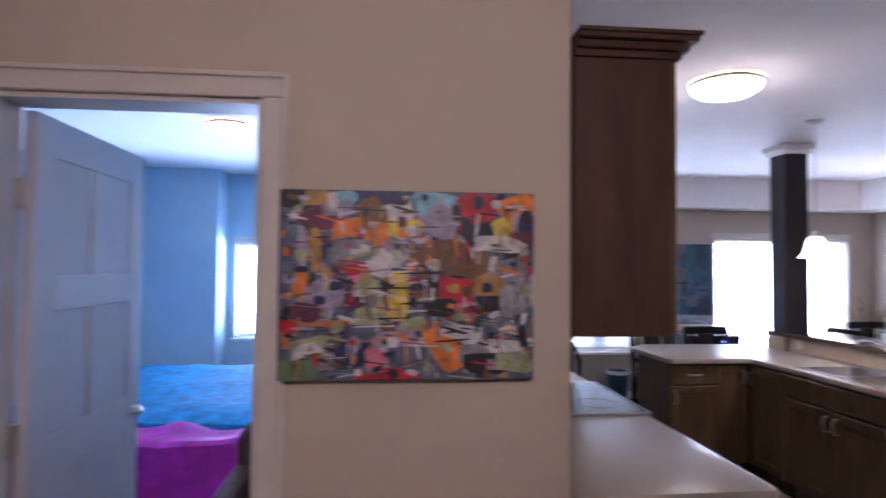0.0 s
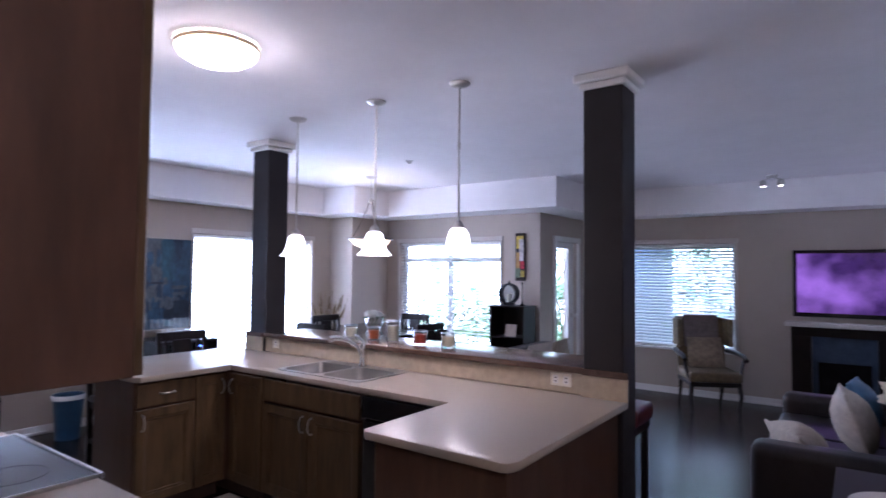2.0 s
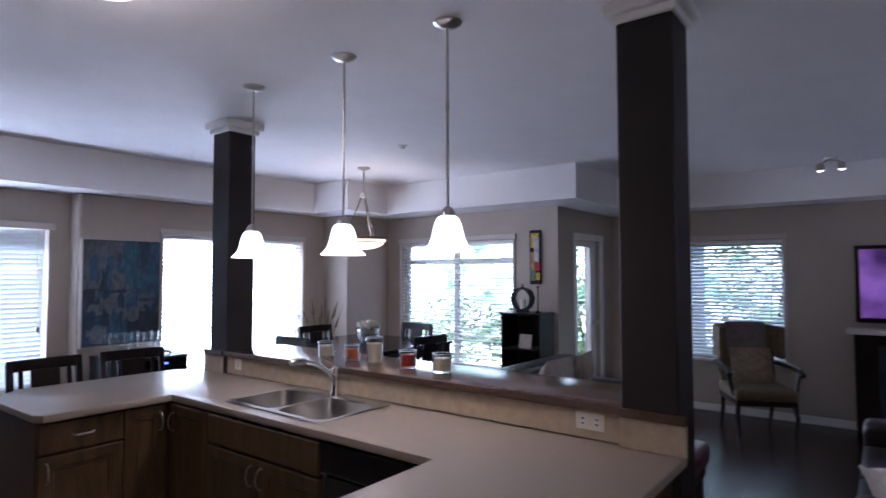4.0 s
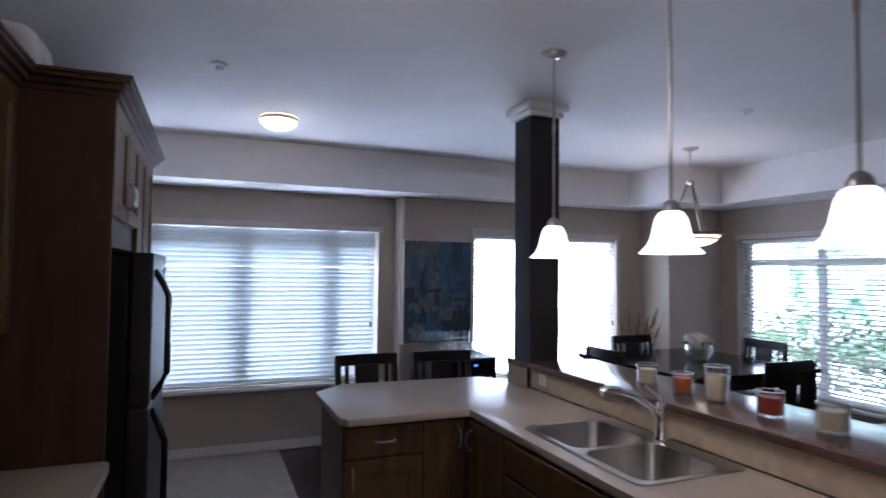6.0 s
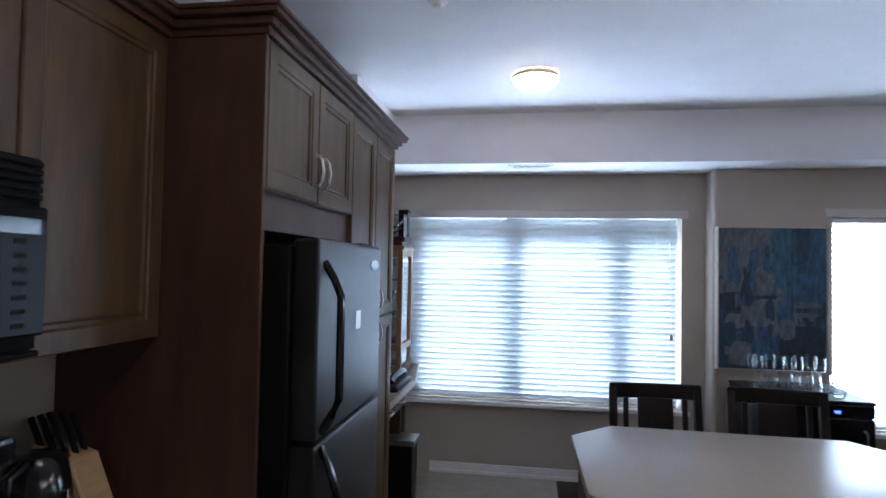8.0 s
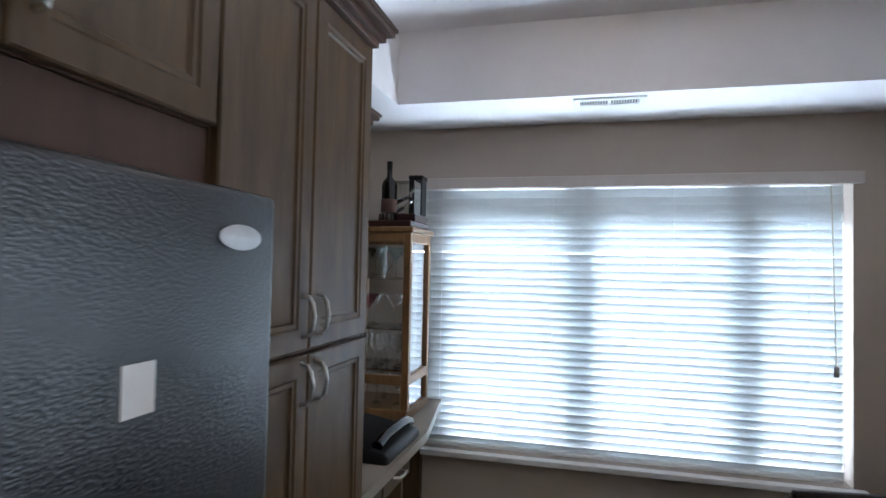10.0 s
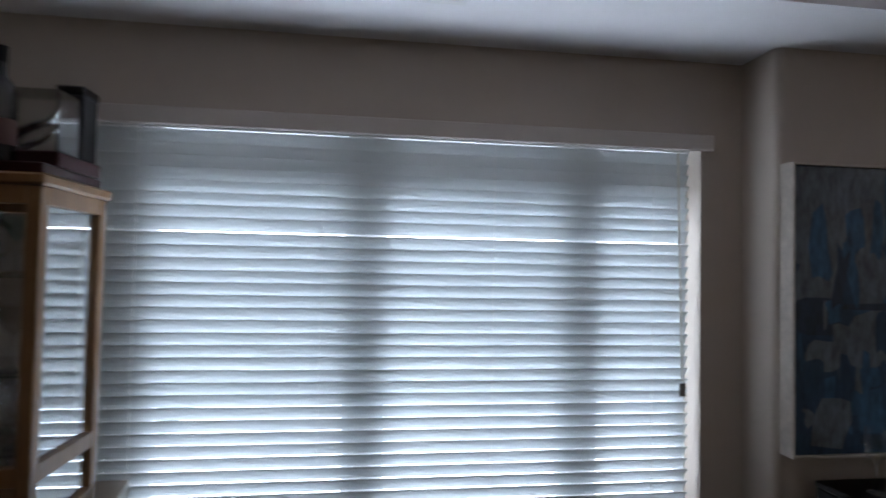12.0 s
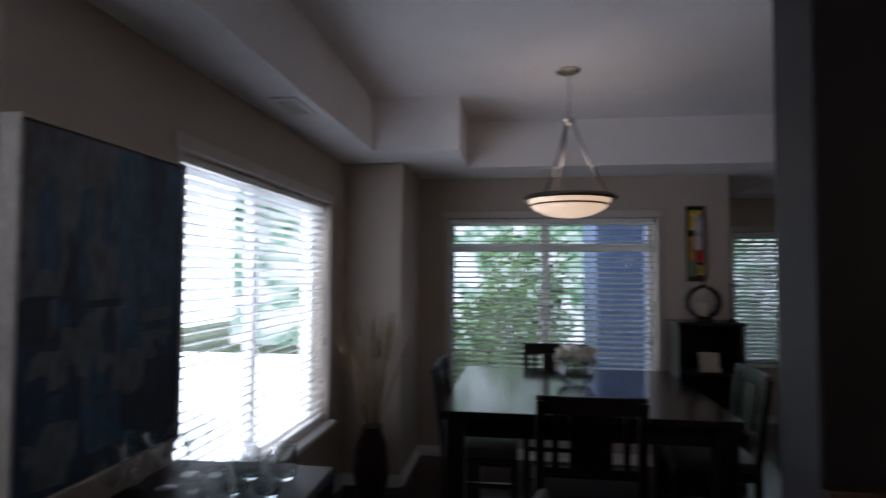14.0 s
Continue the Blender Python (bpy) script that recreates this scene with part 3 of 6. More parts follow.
def fridge():
    y0, y1, zt = 2.43, 3.14, 1.68; e = thing("refrigerator", (.02, y0, .006), "black textured top-freezer refrigerator with curved handles", "refrigerator")
    part("body", box(.03, .682, y0, y1, .03, zt - .02, .008, 2), M_BLKMAT, e); part("grille", box(.1, .67, y0 + .02, y1 - .02, .0065, .09, .004), M_BLKMAT, e)
    for nm, z0, z1 in (("freezer_door", 1.08, zt), ("fridge_door", .10, 1.068)):
        d = part(nm, box(.69, .77, y0, y1, z0, z1, .012, 3), M_BLKTEX, e, smooth=True)
        a, b = (z0 + .02, z1 - .07) if z0 > 1 else (z0 + .3, z1 - .01)
        bm = bmesh.new(); n = 10; pts = []
        for k in range(n + 1):
            q = k / n; pts.append((.77 + .055 * min(1, math.sin(math.pi * q) * 1.9) , y0 + .045, a + (b - a) * q))
        tube(bm, pts, .013, 8); part("handle", bm, M_BLACK, d, "curved black bar handle", True)
    part("hinge_cap", box(.60, .72, y1 - .1, y1 - .01, zt - .02, zt + .012, .006), M_BLACK, e)
    bm = lathe(bmesh.new(), [(0, 0), (.035, 0), (.037, .004), (.03, .007), (0, .008)], n=20); bmesh.ops.scale(bm, vec=(.55, 1.5, 1), verts=bm.verts)
    bmesh.ops.rotate(bm, verts=bm.verts, matrix=Matrix.Rotation(radians(90), 3, 'Y')); bmesh.ops.translate(bm, verts=bm.verts, vec=(.77, y1 - .105, zt - .075)); part("badge", bm, mat("badge_satin", (.62, .64, .66), .35, .3), e, "small pale oval badge", True)
    part("notice_sticker", box(.7705, .772, 2.805, 2.86, 1.375, 1.44), M_WHITE, e, "small white paper sticker")


fridge()


def cooker():
    y0, y1 = 0.985, 1.737; e = thing("electric_range", (.02, y0, .006), "black glass-top electric range between worktops", "range")
    part("body", box(.02, .62, y0, y1, .05, .895, .004), M_BLKMAT, e); part("plinth", box(.08, .58, y0 + .01, y1 - .01, .0065, .05), M_BLKMAT, e)
    part("oven_door", box(.62, .655, y0 + .005, y1 - .005, .22, .78, .006), M_BLACK, e); hb = bmesh.new(); tube(hb, [(.655, y0 + .06, .73), (.70, y0 + .08, .735), (.70, y1 - .08, .735), (.655, y1 - .06, .73)], .011); part("handle", hb, M_BLACK, e, smooth=True)
    part("drawer", box(.62, .65, y0 + .005, y1 - .005, .06, .21, .005), M_BLACK, e); part("control_rim", box(.62, .66, y0 + .003, y1 - .003, .79, .9, .006), M_BLACK, e)
    top = part("cooktop", box(.02, .665, y0, y1, .9, .922, .004, 2), M_BLACK, e, "glossy black glass cooktop with steel rim")
    bm = bmesh.new(); bx(bm, .655, .67, y0, y1, .905, .926, .002); bx(bm, .02, .655, y0 - .001, y0 + .008, .905, .925, .002); bx(bm, .02, .655, y1 - .008, y1 + .001, .905, .925, .002); part("rim", bm, M_STEEL, top)
    for cx, cy, r in ((.2, 1.2, .08), (.2, 1.57, .1), (.48, 1.2, .105), (.48, 1.57, .08)):
        bm = bmesh.new(); lathe(bm, [(r, .9222), (r, .9228), (r - .006, .9228), (r - .006, .9222)], cx, cy, 28); part("burner_ring", bm, M_BLACK, top)
    part("back_panel", box(.003, .075, y0, y1, .9, 1.07, .01, 2), M_BLACK, e, "black control panel with knobs")
    for k in range(4):
        bm = lathe(bmesh.new(), [(.02, 0), (.02, .02), (.014, .024), (0, .024)], n=12); bmesh.ops.rotate(bm, verts=bm.verts, matrix=Matrix.Rotation(radians(90), 3, 'Y')); bmesh.ops.translate(bm, verts=bm.verts, vec=(.075, y0 + .1 + k * .18, .99)); part("knob", bm, M_BLKMAT, e, smooth=True)


cooker()


def microwave():
    y0, y1, z0, z1, x = 1.085, 1.845, 1.42, 1.805, .395; e = thing("microwave_oven", (.001, y0, z0), "black over-range microwave with vent grille and keypad", "microwave")
    part("body", box(.001, x, y0, y1, z0, z1, .004), M_MICRO, e)
    for k in range(5): part("vent_slat", box(x, x + .014, y0 + .01, y1 - .01, z1 - .018 - k * .017, z1 - .008 - k * .017, .002), M_MICRO, e)
    d = part("door", box(x, x + .03, y0 + .01, 1.61, z0 + .03, z1 - .10, .008, 2), M_BLACK, e); part("door_window", box(x + .0305, x + .033, y0 + .06, 1.50, z0 + .08, z1 - .15), M_BLACK, d, "dark reflective window")
    hb = bmesh.new(); tube(hb, [(x + .03, 1.575, z0 + .045), (x + .06, 1.575, z0 + .08), (x + .068, 1.575, (z0 + z1) / 2 - .03), (x + .06, 1.575, z1 - .15), (x + .03, 1.575, z1 - .115)], .013); part("handle", hb, M_BLACK, d, smooth=True)
    k = part("keypad", box(x, x + .028, 1.615, y1 - .008, z0 + .03, z1 - .10, .006), mat("keypad_gloss_black", (.010, .010, .011), .08, var=.05, spec=.02), e, "glossy black keypad"); part("display", box(x + .0285, x + .03, 1.64, y1 - .03, z1 - .155, z1 - .125), mat("display_dark_teal", (.01, .03, .03), .15), k)
    for r in range(7):
        for c in range(3): part("key", box(x + .0283, x + .0295, 1.647 + c * .055, 1.676 + c * .055, z0 + .048 + r * .027, z0 + .058 + r * .027), mat_key, k)
    part("underside", box(.02, x + .02, y0 + .01, y1 - .01, z0 - .012, z0, .004), M_MICRO, e)


mat_key = mat("dark_grey_key", (.02, .021, .022), .8, spec=.05)
microwave()

# far counter beside the window: narrow cabinet run, curio cabinet on it
e = thing("base_cabinet", (.001, 3.93, .006), "maple desk-height drawer unit beside the pantry", "cabinet")
part("body", box(.001, .56, 3.93, 4.59, .70, .80, .002), M_MAPLE, e)
for a, b in ((3.935, 4.25), (4.26, 4.585)):
    d = part("drawer", box(.56, .58, a, b, .70, .80, .004), M_MAPLE, e); hb = bmesh.new(); m = (a + b) / 2
    tube(hb, [(.58, m - .05, .75), (.605, m - .04, .75), (.61, m, .75), (.605, m + .04, .75), (.58, m + .05, .75)], .005); part("handle", hb, M_NICKEL, d, smooth=True)
part("leg_panel", box(.01, .55, 3.935, 3.955, .0065, .70), M_MAPLE, e); part("leg_panel", box(.01, .55, 4.565, 4.585, .0065, .70), M_MAPLE, e)
bm = prism(bmesh.new(), [(.003, 3.928), (.62, 3.928), (.62, 4.70), (.52, 5.335), (.003, 5.335)], .80, .84); single("worktop", bm, M_LAM, "beige laminate desk worktop under the glass cabinet", "worktop", "kitchen worktops")
single("support_panel", box(.02, .42, 5.28, 5.335, .0065, .80, .003), M_MAPLE, "maple panel that holds the desk end", "cabinet panel")
upper_cabinet(3.93, 4.64, 1.37, 2.18, .315, 2, "brown maple shallow wall cabinet beside the pantry", handles=False, side=M_MAPLE, s1=True)
e = thing("black_bin", (.3, 4.5, .006), "slim black plastic appliance under the desk", "appliance")
part("body", box(.30, .66, 4.44, 4.61, .0065, .46, .012, 2), M_BLKMAT, e); part("lid", box(.285, .675, 4.43, 4.62, .462, .50, .01, 2), M_STEEL, e)


def curio():
    x0, x1, y0, y1, z0, z1 = .11, .485, 4.83, 5.18, .84, 1.755; e = thing("display_cabinet", (x0, y0, z0), "honey pine glass-sided display cabinet with glasses", "display cabinet"); p = .035
    part("base", box(x0, x1, y0, y1, z0 + .0005, z0 + .05, .004), M_PINE, e); part("top", box(x0 - .012, x1 + .012, y0 - .012, y1 + .012, z1 - .03, z1, .006), M_PINE, e)
    for x, y in ((x0, y0), (x1 - p, y0), (x0, y1 - p), (x1 - p, y1 - p)): part("post", box(x, x + p, y, y + p, z0 + .05, z1 - .03, .003), M_PINE, e)
    for z in (z1 - .075, z0 + .165): 
        bm = bmesh.new(); bx(bm, x0 + p, x1 - p, y0, y0 + .03, z, z + .045, .002); bx(bm, x1 - .03, x1, y0 + p, y1 - p, z, z + .045, .002); bx(bm, x0 + p, x1 - p, y1 - .03, y1, z, z + .045, .002); part("rail", bm, M_PINE, e)
    part("pane", box(x1 - .018, x1 - .014, y0 + p, y1 - p, z0 + .05, z1 - .075), M_GLASS, e); part("pane", box(x0 + p, x1 - p, y0 + .014, y0 + .018, z0 + .21, z1 - .075), M_GLASS, e)
    for z in SHELVES: part("shelf", box(x0 + .012, x1 - .02, y0 + .02, y1 - .02, z, z + .006), M_GLASS, e, "clear glass shelf")


SHELVES = (1.07, 1.26, 1.50)
curio()


def stem_glass(x, y, z, h, r, bowl_mat, label, group, cone=False):
    e = thing("stemmed_glass", (x, y, z), label, "glass", group)
    if cone: prof = [(.004, h * .55), (r, h), (r - .0015, h + .0008), (r - .003, h - .001)]
    else: prof = [(.004, h * .45), (r * .8, h * .58), (r, h * .75), (r * .85, h), (r * .83, h + .0008), (r * .81, h - .001)]
    part("bowl", lathe(bmesh.new(), [(a, z + b) for a, b in prof], x, y, 16), bowl_mat, e, smooth=True)
    part("stem", lathe(bmesh.new(), [(.0, z + .0005), (r * .75, z + .0005), (r * .7, z + .004), (.005, z + .012), (.0035, z + h * .3), (.004, z + h * .55)], x, y, 14), M_GLASS, e, smooth=True)


M_PINKG = glassy("pink_glass", (.92, .66, .72)); M_TEALG = glassy("teal_glass", (.82, .93, .95))
for k, (x, y) in enumerate(((.38, 4.93), (.25, 4.90), (.22, 5.06), (.39, 5.06))):
    stem_glass(x, y, SHELVES[2] + .006, .15, .05, M_TEALG if k == 0 else M_GLASS, "clear martini glass on a glass shelf", "cocktail glasses", True)
    stem_glass(x, y, SHELVES[1] + .006, .16, .052, M_PINKG if k == 1 else M_GLASS, "pink martini glass on a glass shelf" if k == 1 else "clear cocktail glass on a glass shelf", "cocktail glasses", True)
for k in range(9):
    stem_glass(.18 + .11 * (k % 3), 4.92 + .08 * (k // 3), SHELVES[0] + .006, .15, .03, M_GLASS, "clear stemmed wine glass in the display cabinet", "wine glasses")
for k in range(6):
    stem_glass(.18 + .11 * (k % 3), 4.94 + .11 * (k // 3), .8905, .17, .032, M_GLASS, "clear stemmed wine glass in the display cabinet", "wine glasses")


def bottle(x, y, z, h, r, body, cap, label):
    e = thing("wine_bottle", (x, y, z), label, "bottle", "wine bottles")
    part("body", lathe(bmesh.new(), [(0, z), (r, z + .003), (r, z + h * .58), (r * .85, z + h * .66), (r * .36, z + h * .74), (r * .34, z + h * .86)], x, y, 18), body, e, smooth=True)
    part("capsule", lathe(bmesh.new(), [(r * .36, z + h * .86), (r * .37, z + h), (0, z + h)], x, y, 14), cap, e); part("paper_label", lathe(bmesh.new(), [(r + .001, z + h * .14), (r + .001, z + h * .36)], x, y, 18), M_LINEN if body is not M_BOT1 else mat_lab, e, "paper label")


M_BOT1 = mat("bottle_dark", (.012, .010, .010), .12); M_BOT2 = mat("bottle_olive", (.06, .06, .02), .12); mat_lab = mat("label_dark", (.12, .06, .05), .7)
single("tray", box(.12, .475, 4.85, 5.17, 1.7555, 1.785, .004), mat("mahogany", (.05, .012, .012), .3, var=.2), "dark red wooden tray on the display cabinet", "tray")
bottle(.35, 4.89, 1.7855, .29, .038, M_BOT1, M_BLKMAT, "dark wine bottle on the display cabinet"); bottle(.20, 4.90, 1.7855, .30, .038, M_BOT2, M_PLATE, "olive wine bottle with a pale label"); 
e = thing("display_case", (.29, 4.93, 1.7855), "clear acrylic case with a silver ornament on a mahogany block", "ornament")
part("block", box(.285, .475, 4.92, 5.16, 1.7855, 1.825, .004), mat("mahogany_block", (.045, .011, .013), .3, var=.2), e)
bm = bmesh.new()
for q in ((.30, .465, 4.935, 4.938), (.30, .465, 5.037, 5.04), (.30, .303, 4.938, 5.037), (.462, .465, 4.938, 5.037)): bx(bm, *q, 1.8255, 1.985)
bx(bm, .30, .465, 4.935, 5.04, 1.985, 1.988); part("acrylic_case", bm, M_GLASS, e, "clear acrylic box")
bm = tube(bmesh.new(), [(.33, 4.99, 1.84), (.35, 4.985, 1.885), (.385, 4.98, 1.90), (.42, 4.985, 1.915), (.445, 4.99, 1.955)], .016, 10, .007); tube(bm, [(.345, 4.99, 1.838), (.40, 4.985, 1.862), (.435, 4.99, 1.895)], .012, 8, .006); part("ornament", bm, M_CHROME, e, "silver curved ornament", True)
e = thing("gift_box", (.40, 5.06, 1.8255), "black gift box standing upright", "box"); part("body", box(.395, .465, 5.06, 5.15, 1.8255, 2.01, .004), M_BLKMAT, e); part("lid", box(.392, .468, 5.057, 5.153, 2.01, 2.035, .004), M_BLACK, e)
e = thing("glass_jug", (.26, 4.93, SHELVES[2] + .006), "clear glass jug with a folded spout", "jug"); x, y, z = .27, 4.945, SHELVES[2] + .0065
bm = lathe(bmesh.new(), [(0, z), (.045, z), (.056, z + .02), (.06, z + .07), (.05, z + .12), (.062, z + .16), (.059, z + .16), (.047, z + .12), (.057, z + .07), (.05, z + .02), (0, z + .008)], x, y, 22)
for v in bm.verts:
    if v.co.z > z + .13: v.co.x -= max(0, x - v.co.x) * .5; v.co.z += max(0, x - v.co.x) * .35
part("jug_body", bm, M_GLASS, e, smooth=True); part("jug_handle", tube(bmesh.new(), [(x + .055, y, z + .14), (x + .085, y, z + .12), (x + .085, y, z + .06), (x + .058, y, z + .04)], .006, 8), M_GLASS, e, smooth=True)
e = thing("desk_phone", (.33, 4.22, .84), "black sloped desk telephone with its handset", "telephone"); bm = box(.34, .60, 4.24, 4.66, .8405, .915, .02, 3)
for v in bm.verts: v.co.z -= max(0, v.co.x - .36) * .18 * (v.co.z > .86)
part("base", bm, M_BLKMAT, e, smooth=True); part("handset", tube(bmesh.new(), [(.545, 4.28, .895), (.55, 4.36, .915), (.555, 4.50, .918), (.55, 4.60, .91), (.545, 4.68, .885)], .022, 10), M_BLACK, e, "glossy black handset", True)
e = thing("dark_bag", (.14, 4.3, .8405), "black soft pouch on the desk worktop", "bag"); bm = box(.12, .27, 4.45, 4.68, .8405, .99, .05, 3); part("body", bm, M_BLKMAT, e, smooth=True); part("strap", tube(bmesh.new(), [(.20, 4.50, .98), (.20, 4.54, 1.02), (.20, 4.60, 1.02), (.20, 4.64, .98)], .008, 6), M_BLKMAT, e)


# shrubs and the side wall outside the dining end window
def shrub(x, y, h, r, n, seed):
    e = thing("shrub", (x, y, -.5), "dense leafy green shrub outside the window", "shrub", "shrubs"); rnd = random.Random(seed)
    for k in range(5):
        a = k * 1.26; part("stem", tube(bmesh.new(), [(x, y, -.5), (x + .3 * r * math.cos(a), y + .3 * r * math.sin(a), h * .4), (x + .7 * r * math.cos(a), y + .7 * r * math.sin(a), h * .8)], .02, 5, .006), M_SIDE, e)
    bm = bmesh.new()
    for k in range(n):
        d = Vector((rnd.gauss(0, 1), rnd.gauss(0, 1), rnd.gauss(0, 1))).normalized(); q = rnd.uniform(.55, 1) * (1 + .3 * noise.noise(d * 2.2 + Vector((seed, 0, 0)))); c = Vector((x + d.x * r * q, y + d.y * r * q, h * .45 + d.z * h * .6 * q)); t = Vector((rnd.gauss(0, 1), rnd.gauss(0, 1), rnd.gauss(0, 1))).normalized(); u = t.orthogonal().normalized(); l = rnd.uniform(.04, .08)
        bm.faces.new([bm.verts.new(c + t * l), bm.verts.new(c + u * l * .45), bm.verts.new(c - t * l), bm.verts.new(c - u * l * .45)])
    lv = part("foliage", bm, M_SHRUB, e); lv["kind"] = "stuff"


M_SHRUB = mat("shrub_leaf", (.16, .30, .09), .5, var=.5, scale=2.5)
for k, (x, y, h, r) in enumerate(((9.6, 4.5, 1.2, .9), (9.9, 3.85, 1.9, .75), (8.6, 5.4, 1.2, .8), (10.2, .75, 2.9, 1.0), (10.6, -.6, 2.6, 1.1), (10.7, 3.75, 2.6, .85))): shrub(x, y, h, r, 950, k + 1)
M_SIDING = mat("blue_grey_siding", (.14, .20, .33), .8, var=.06, scale=4)
struct("wall_outside", box(8.051, 9.299, 1.8, 2.25, -.5, 2.95), M_SIDING, "blue-grey outer wall beside the balcony", "wall")
struct("wall_outside_return", box(9.3, 11.0, 1.8, 2.85, -.5, 2.95), M_SIDING, "blue-grey projecting outer wall beyond the balcony", "wall")

# ---------- peninsula, sink and bar ----------
def turned(bm, ang, ox, oy):
    bmesh.ops.rotate(bm, verts=bm.verts, matrix=Matrix.Rotation(radians(ang), 3, 'Z')); bmesh.ops.translate(bm, verts=bm.verts, vec=(ox, oy, 0)); return bm


def slab_with_holes(outer, holes, z0, z1, bev=.008):
    bm = bmesh.new(); es = []
    for loop in (outer, *holes):
        vs = [bm.verts.new((x, y, z1)) for x, y in loop]
        es += [bm.edges.new((vs[i], vs[(i + 1) % len(vs)])) for i in range(len(vs))]
    fs = [g for g in bmesh.ops.triangle_fill(bm, use_beauty=True, use_dissolve=False, edges=es)["geom"] if isinstance(g, bmesh.types.BMFace)]
    ex = bmesh.ops.extrude_face_region(bm, geom=fs)["geom"]
    bmesh.ops.translate(bm, verts=[g for g in ex if isinstance(g, bmesh.types.BMVert)], vec=(0, 0, z0 - z1))
    bmesh.ops.recalc_face_normals(bm, faces=bm.faces)
    sharp = [e for e in bm.edges if len(e.link_faces) == 2 and e.calc_face_angle(0) > 1 and abs(e.verts[0].co.z - e.verts[1].co.z) < .001]
    bmesh.ops.bevel(bm, geom=sharp, offset=bev, segments=2, profile=.5, affect='EDGES', clamp_overlap=True)
    return bm


def rr(x0, x1, y0, y1, r=.04, n=4):
    pts = []
    for cx, cy, a in ((x1 - r, y0 + r, -90), (x1 - r, y1 - r, 0), (x0 + r, y1 - r, 90), (x0 + r, y0 + r, 180)):
        pts += [(cx + r * math.cos(radians(a + 90 * k / n)), cy + r * math.sin(radians(a + 90 * k / n))) for k in range(n + 1)]
    return pts


U = [(1.60, -.022), (1.635, -.03), (2.818, -.03), (2.818, 3.14), (2.85, 3.23), (2.69, 3.445), (1.745, 3.475), (1.562, 3.29), (1.568, 2.655), (1.60, 2.605), (2.228, 2.60), (2.228, .708), (1.60, .708), (1.574, .68), (1.566, .02), (1.578, -.008)]
single("worktop", slab_with_holes(U, [rr(2.32, 2.785, 1.435, 2.19)], .877, .915), M_LAM, "beige speckled laminate U-shaped worktop with a double sink", "worktop", "kitchen worktops", True)


def low_unit(name, label, body, fronts, ang, ox, oy, top=.876):
    """A floor unit; fronts are (kind, a, b) along its face, turned by ang."""
    e = thing(name, (body[0], body[2], .006), label, "cabinet", "kitchen base cabinets"); part("body", box(*body, .1, top, .002), M_SIDE, e)
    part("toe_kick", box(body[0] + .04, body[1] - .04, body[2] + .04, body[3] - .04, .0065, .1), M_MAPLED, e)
    for kind, a, b in fronts:
        m = (a + b) / 2
        if 'drawer' in kind:
            d = part("drawer", turned(box(.0, .02, a, b, .715, .862, .004), ang, ox, oy), M_MAPLE, e)
            hb = tube(bmesh.new(), [(.02, m - .05, .79), (.042, m - .04, .79), (.047, m, .79), (.042, m + .04, .79), (.02, m + .05, .79)], .0055); part("handle", turned(hb, ang, ox, oy), M_NICKEL, d, "bowed nickel handle", True)
        if 'door' in kind:
            d = part("door", turned(raised_door(0, a, b, .11, .70 if kind[0] in 'dl' and ('drawer' in kind or 'low' in kind) else .862), ang, ox, oy), M_MAPLE, e)
            zt = .69 if 'drawer' in kind or 'low' in kind else .84
            part("handle", turned(pull(bmesh.new(), .02, b - .035 if 'r' == kind[-1] else a + .035, zt - .12, zt - .02), ang, ox, oy), M_NICKEL, d, "bowed nickel handle", True)
        if kind == 'false': part("false_front", turned(box(0, .02, a, b, .715, .862, .004), ang, ox, oy), M_MAPLE, e)
    return e


low_unit("base_cabinet", "brown maple sink cabinet with two doors", (2.25, 2.815, 1.34, 2.24), [('false', -2.235, -1.345), ('low_door_r', -2.235, -1.795), ('low_door_l', -1.785, -1.345)], 180, 2.25, 0, .72)
low_unit("base_cabinet", "brown maple corner cabinet of the peninsula", (2.245, 2.815, 2.245, 3.2), [('door_l', -2.60, -2.25)], 180, 2.245, 0)
low_unit("base_cabinet", "brown maple peninsula cabinet with drawer and door", (1.585, 2.24, 2.66, 3.2), [('drawer_door_l', 1.595, 1.99), ('door_r', 1.995, 2.22)], -90, 0, 2.66)
low_unit("base_cabinet", "brown maple cabinet end below the worktop corner", (1.62, 2.815, .02, .655), [('door_l', -2.2, -1.63)], 90, 0, .655)
e = thing("dishwasher", (2.25, .72, .006), "black dishwasher under the worktop", "dishwasher")
part("body", box(2.27, 2.81, .72, 1.33, .0065, .87), M_BLKMAT, e); part("door", box(2.235, 2.27, .725, 1.325, .12, .73, .006), M_BLACK, e); part("control_panel", box(2.225, 2.27, .725, 1.325, .74, .868, .008, 2), M_BLACK, e)


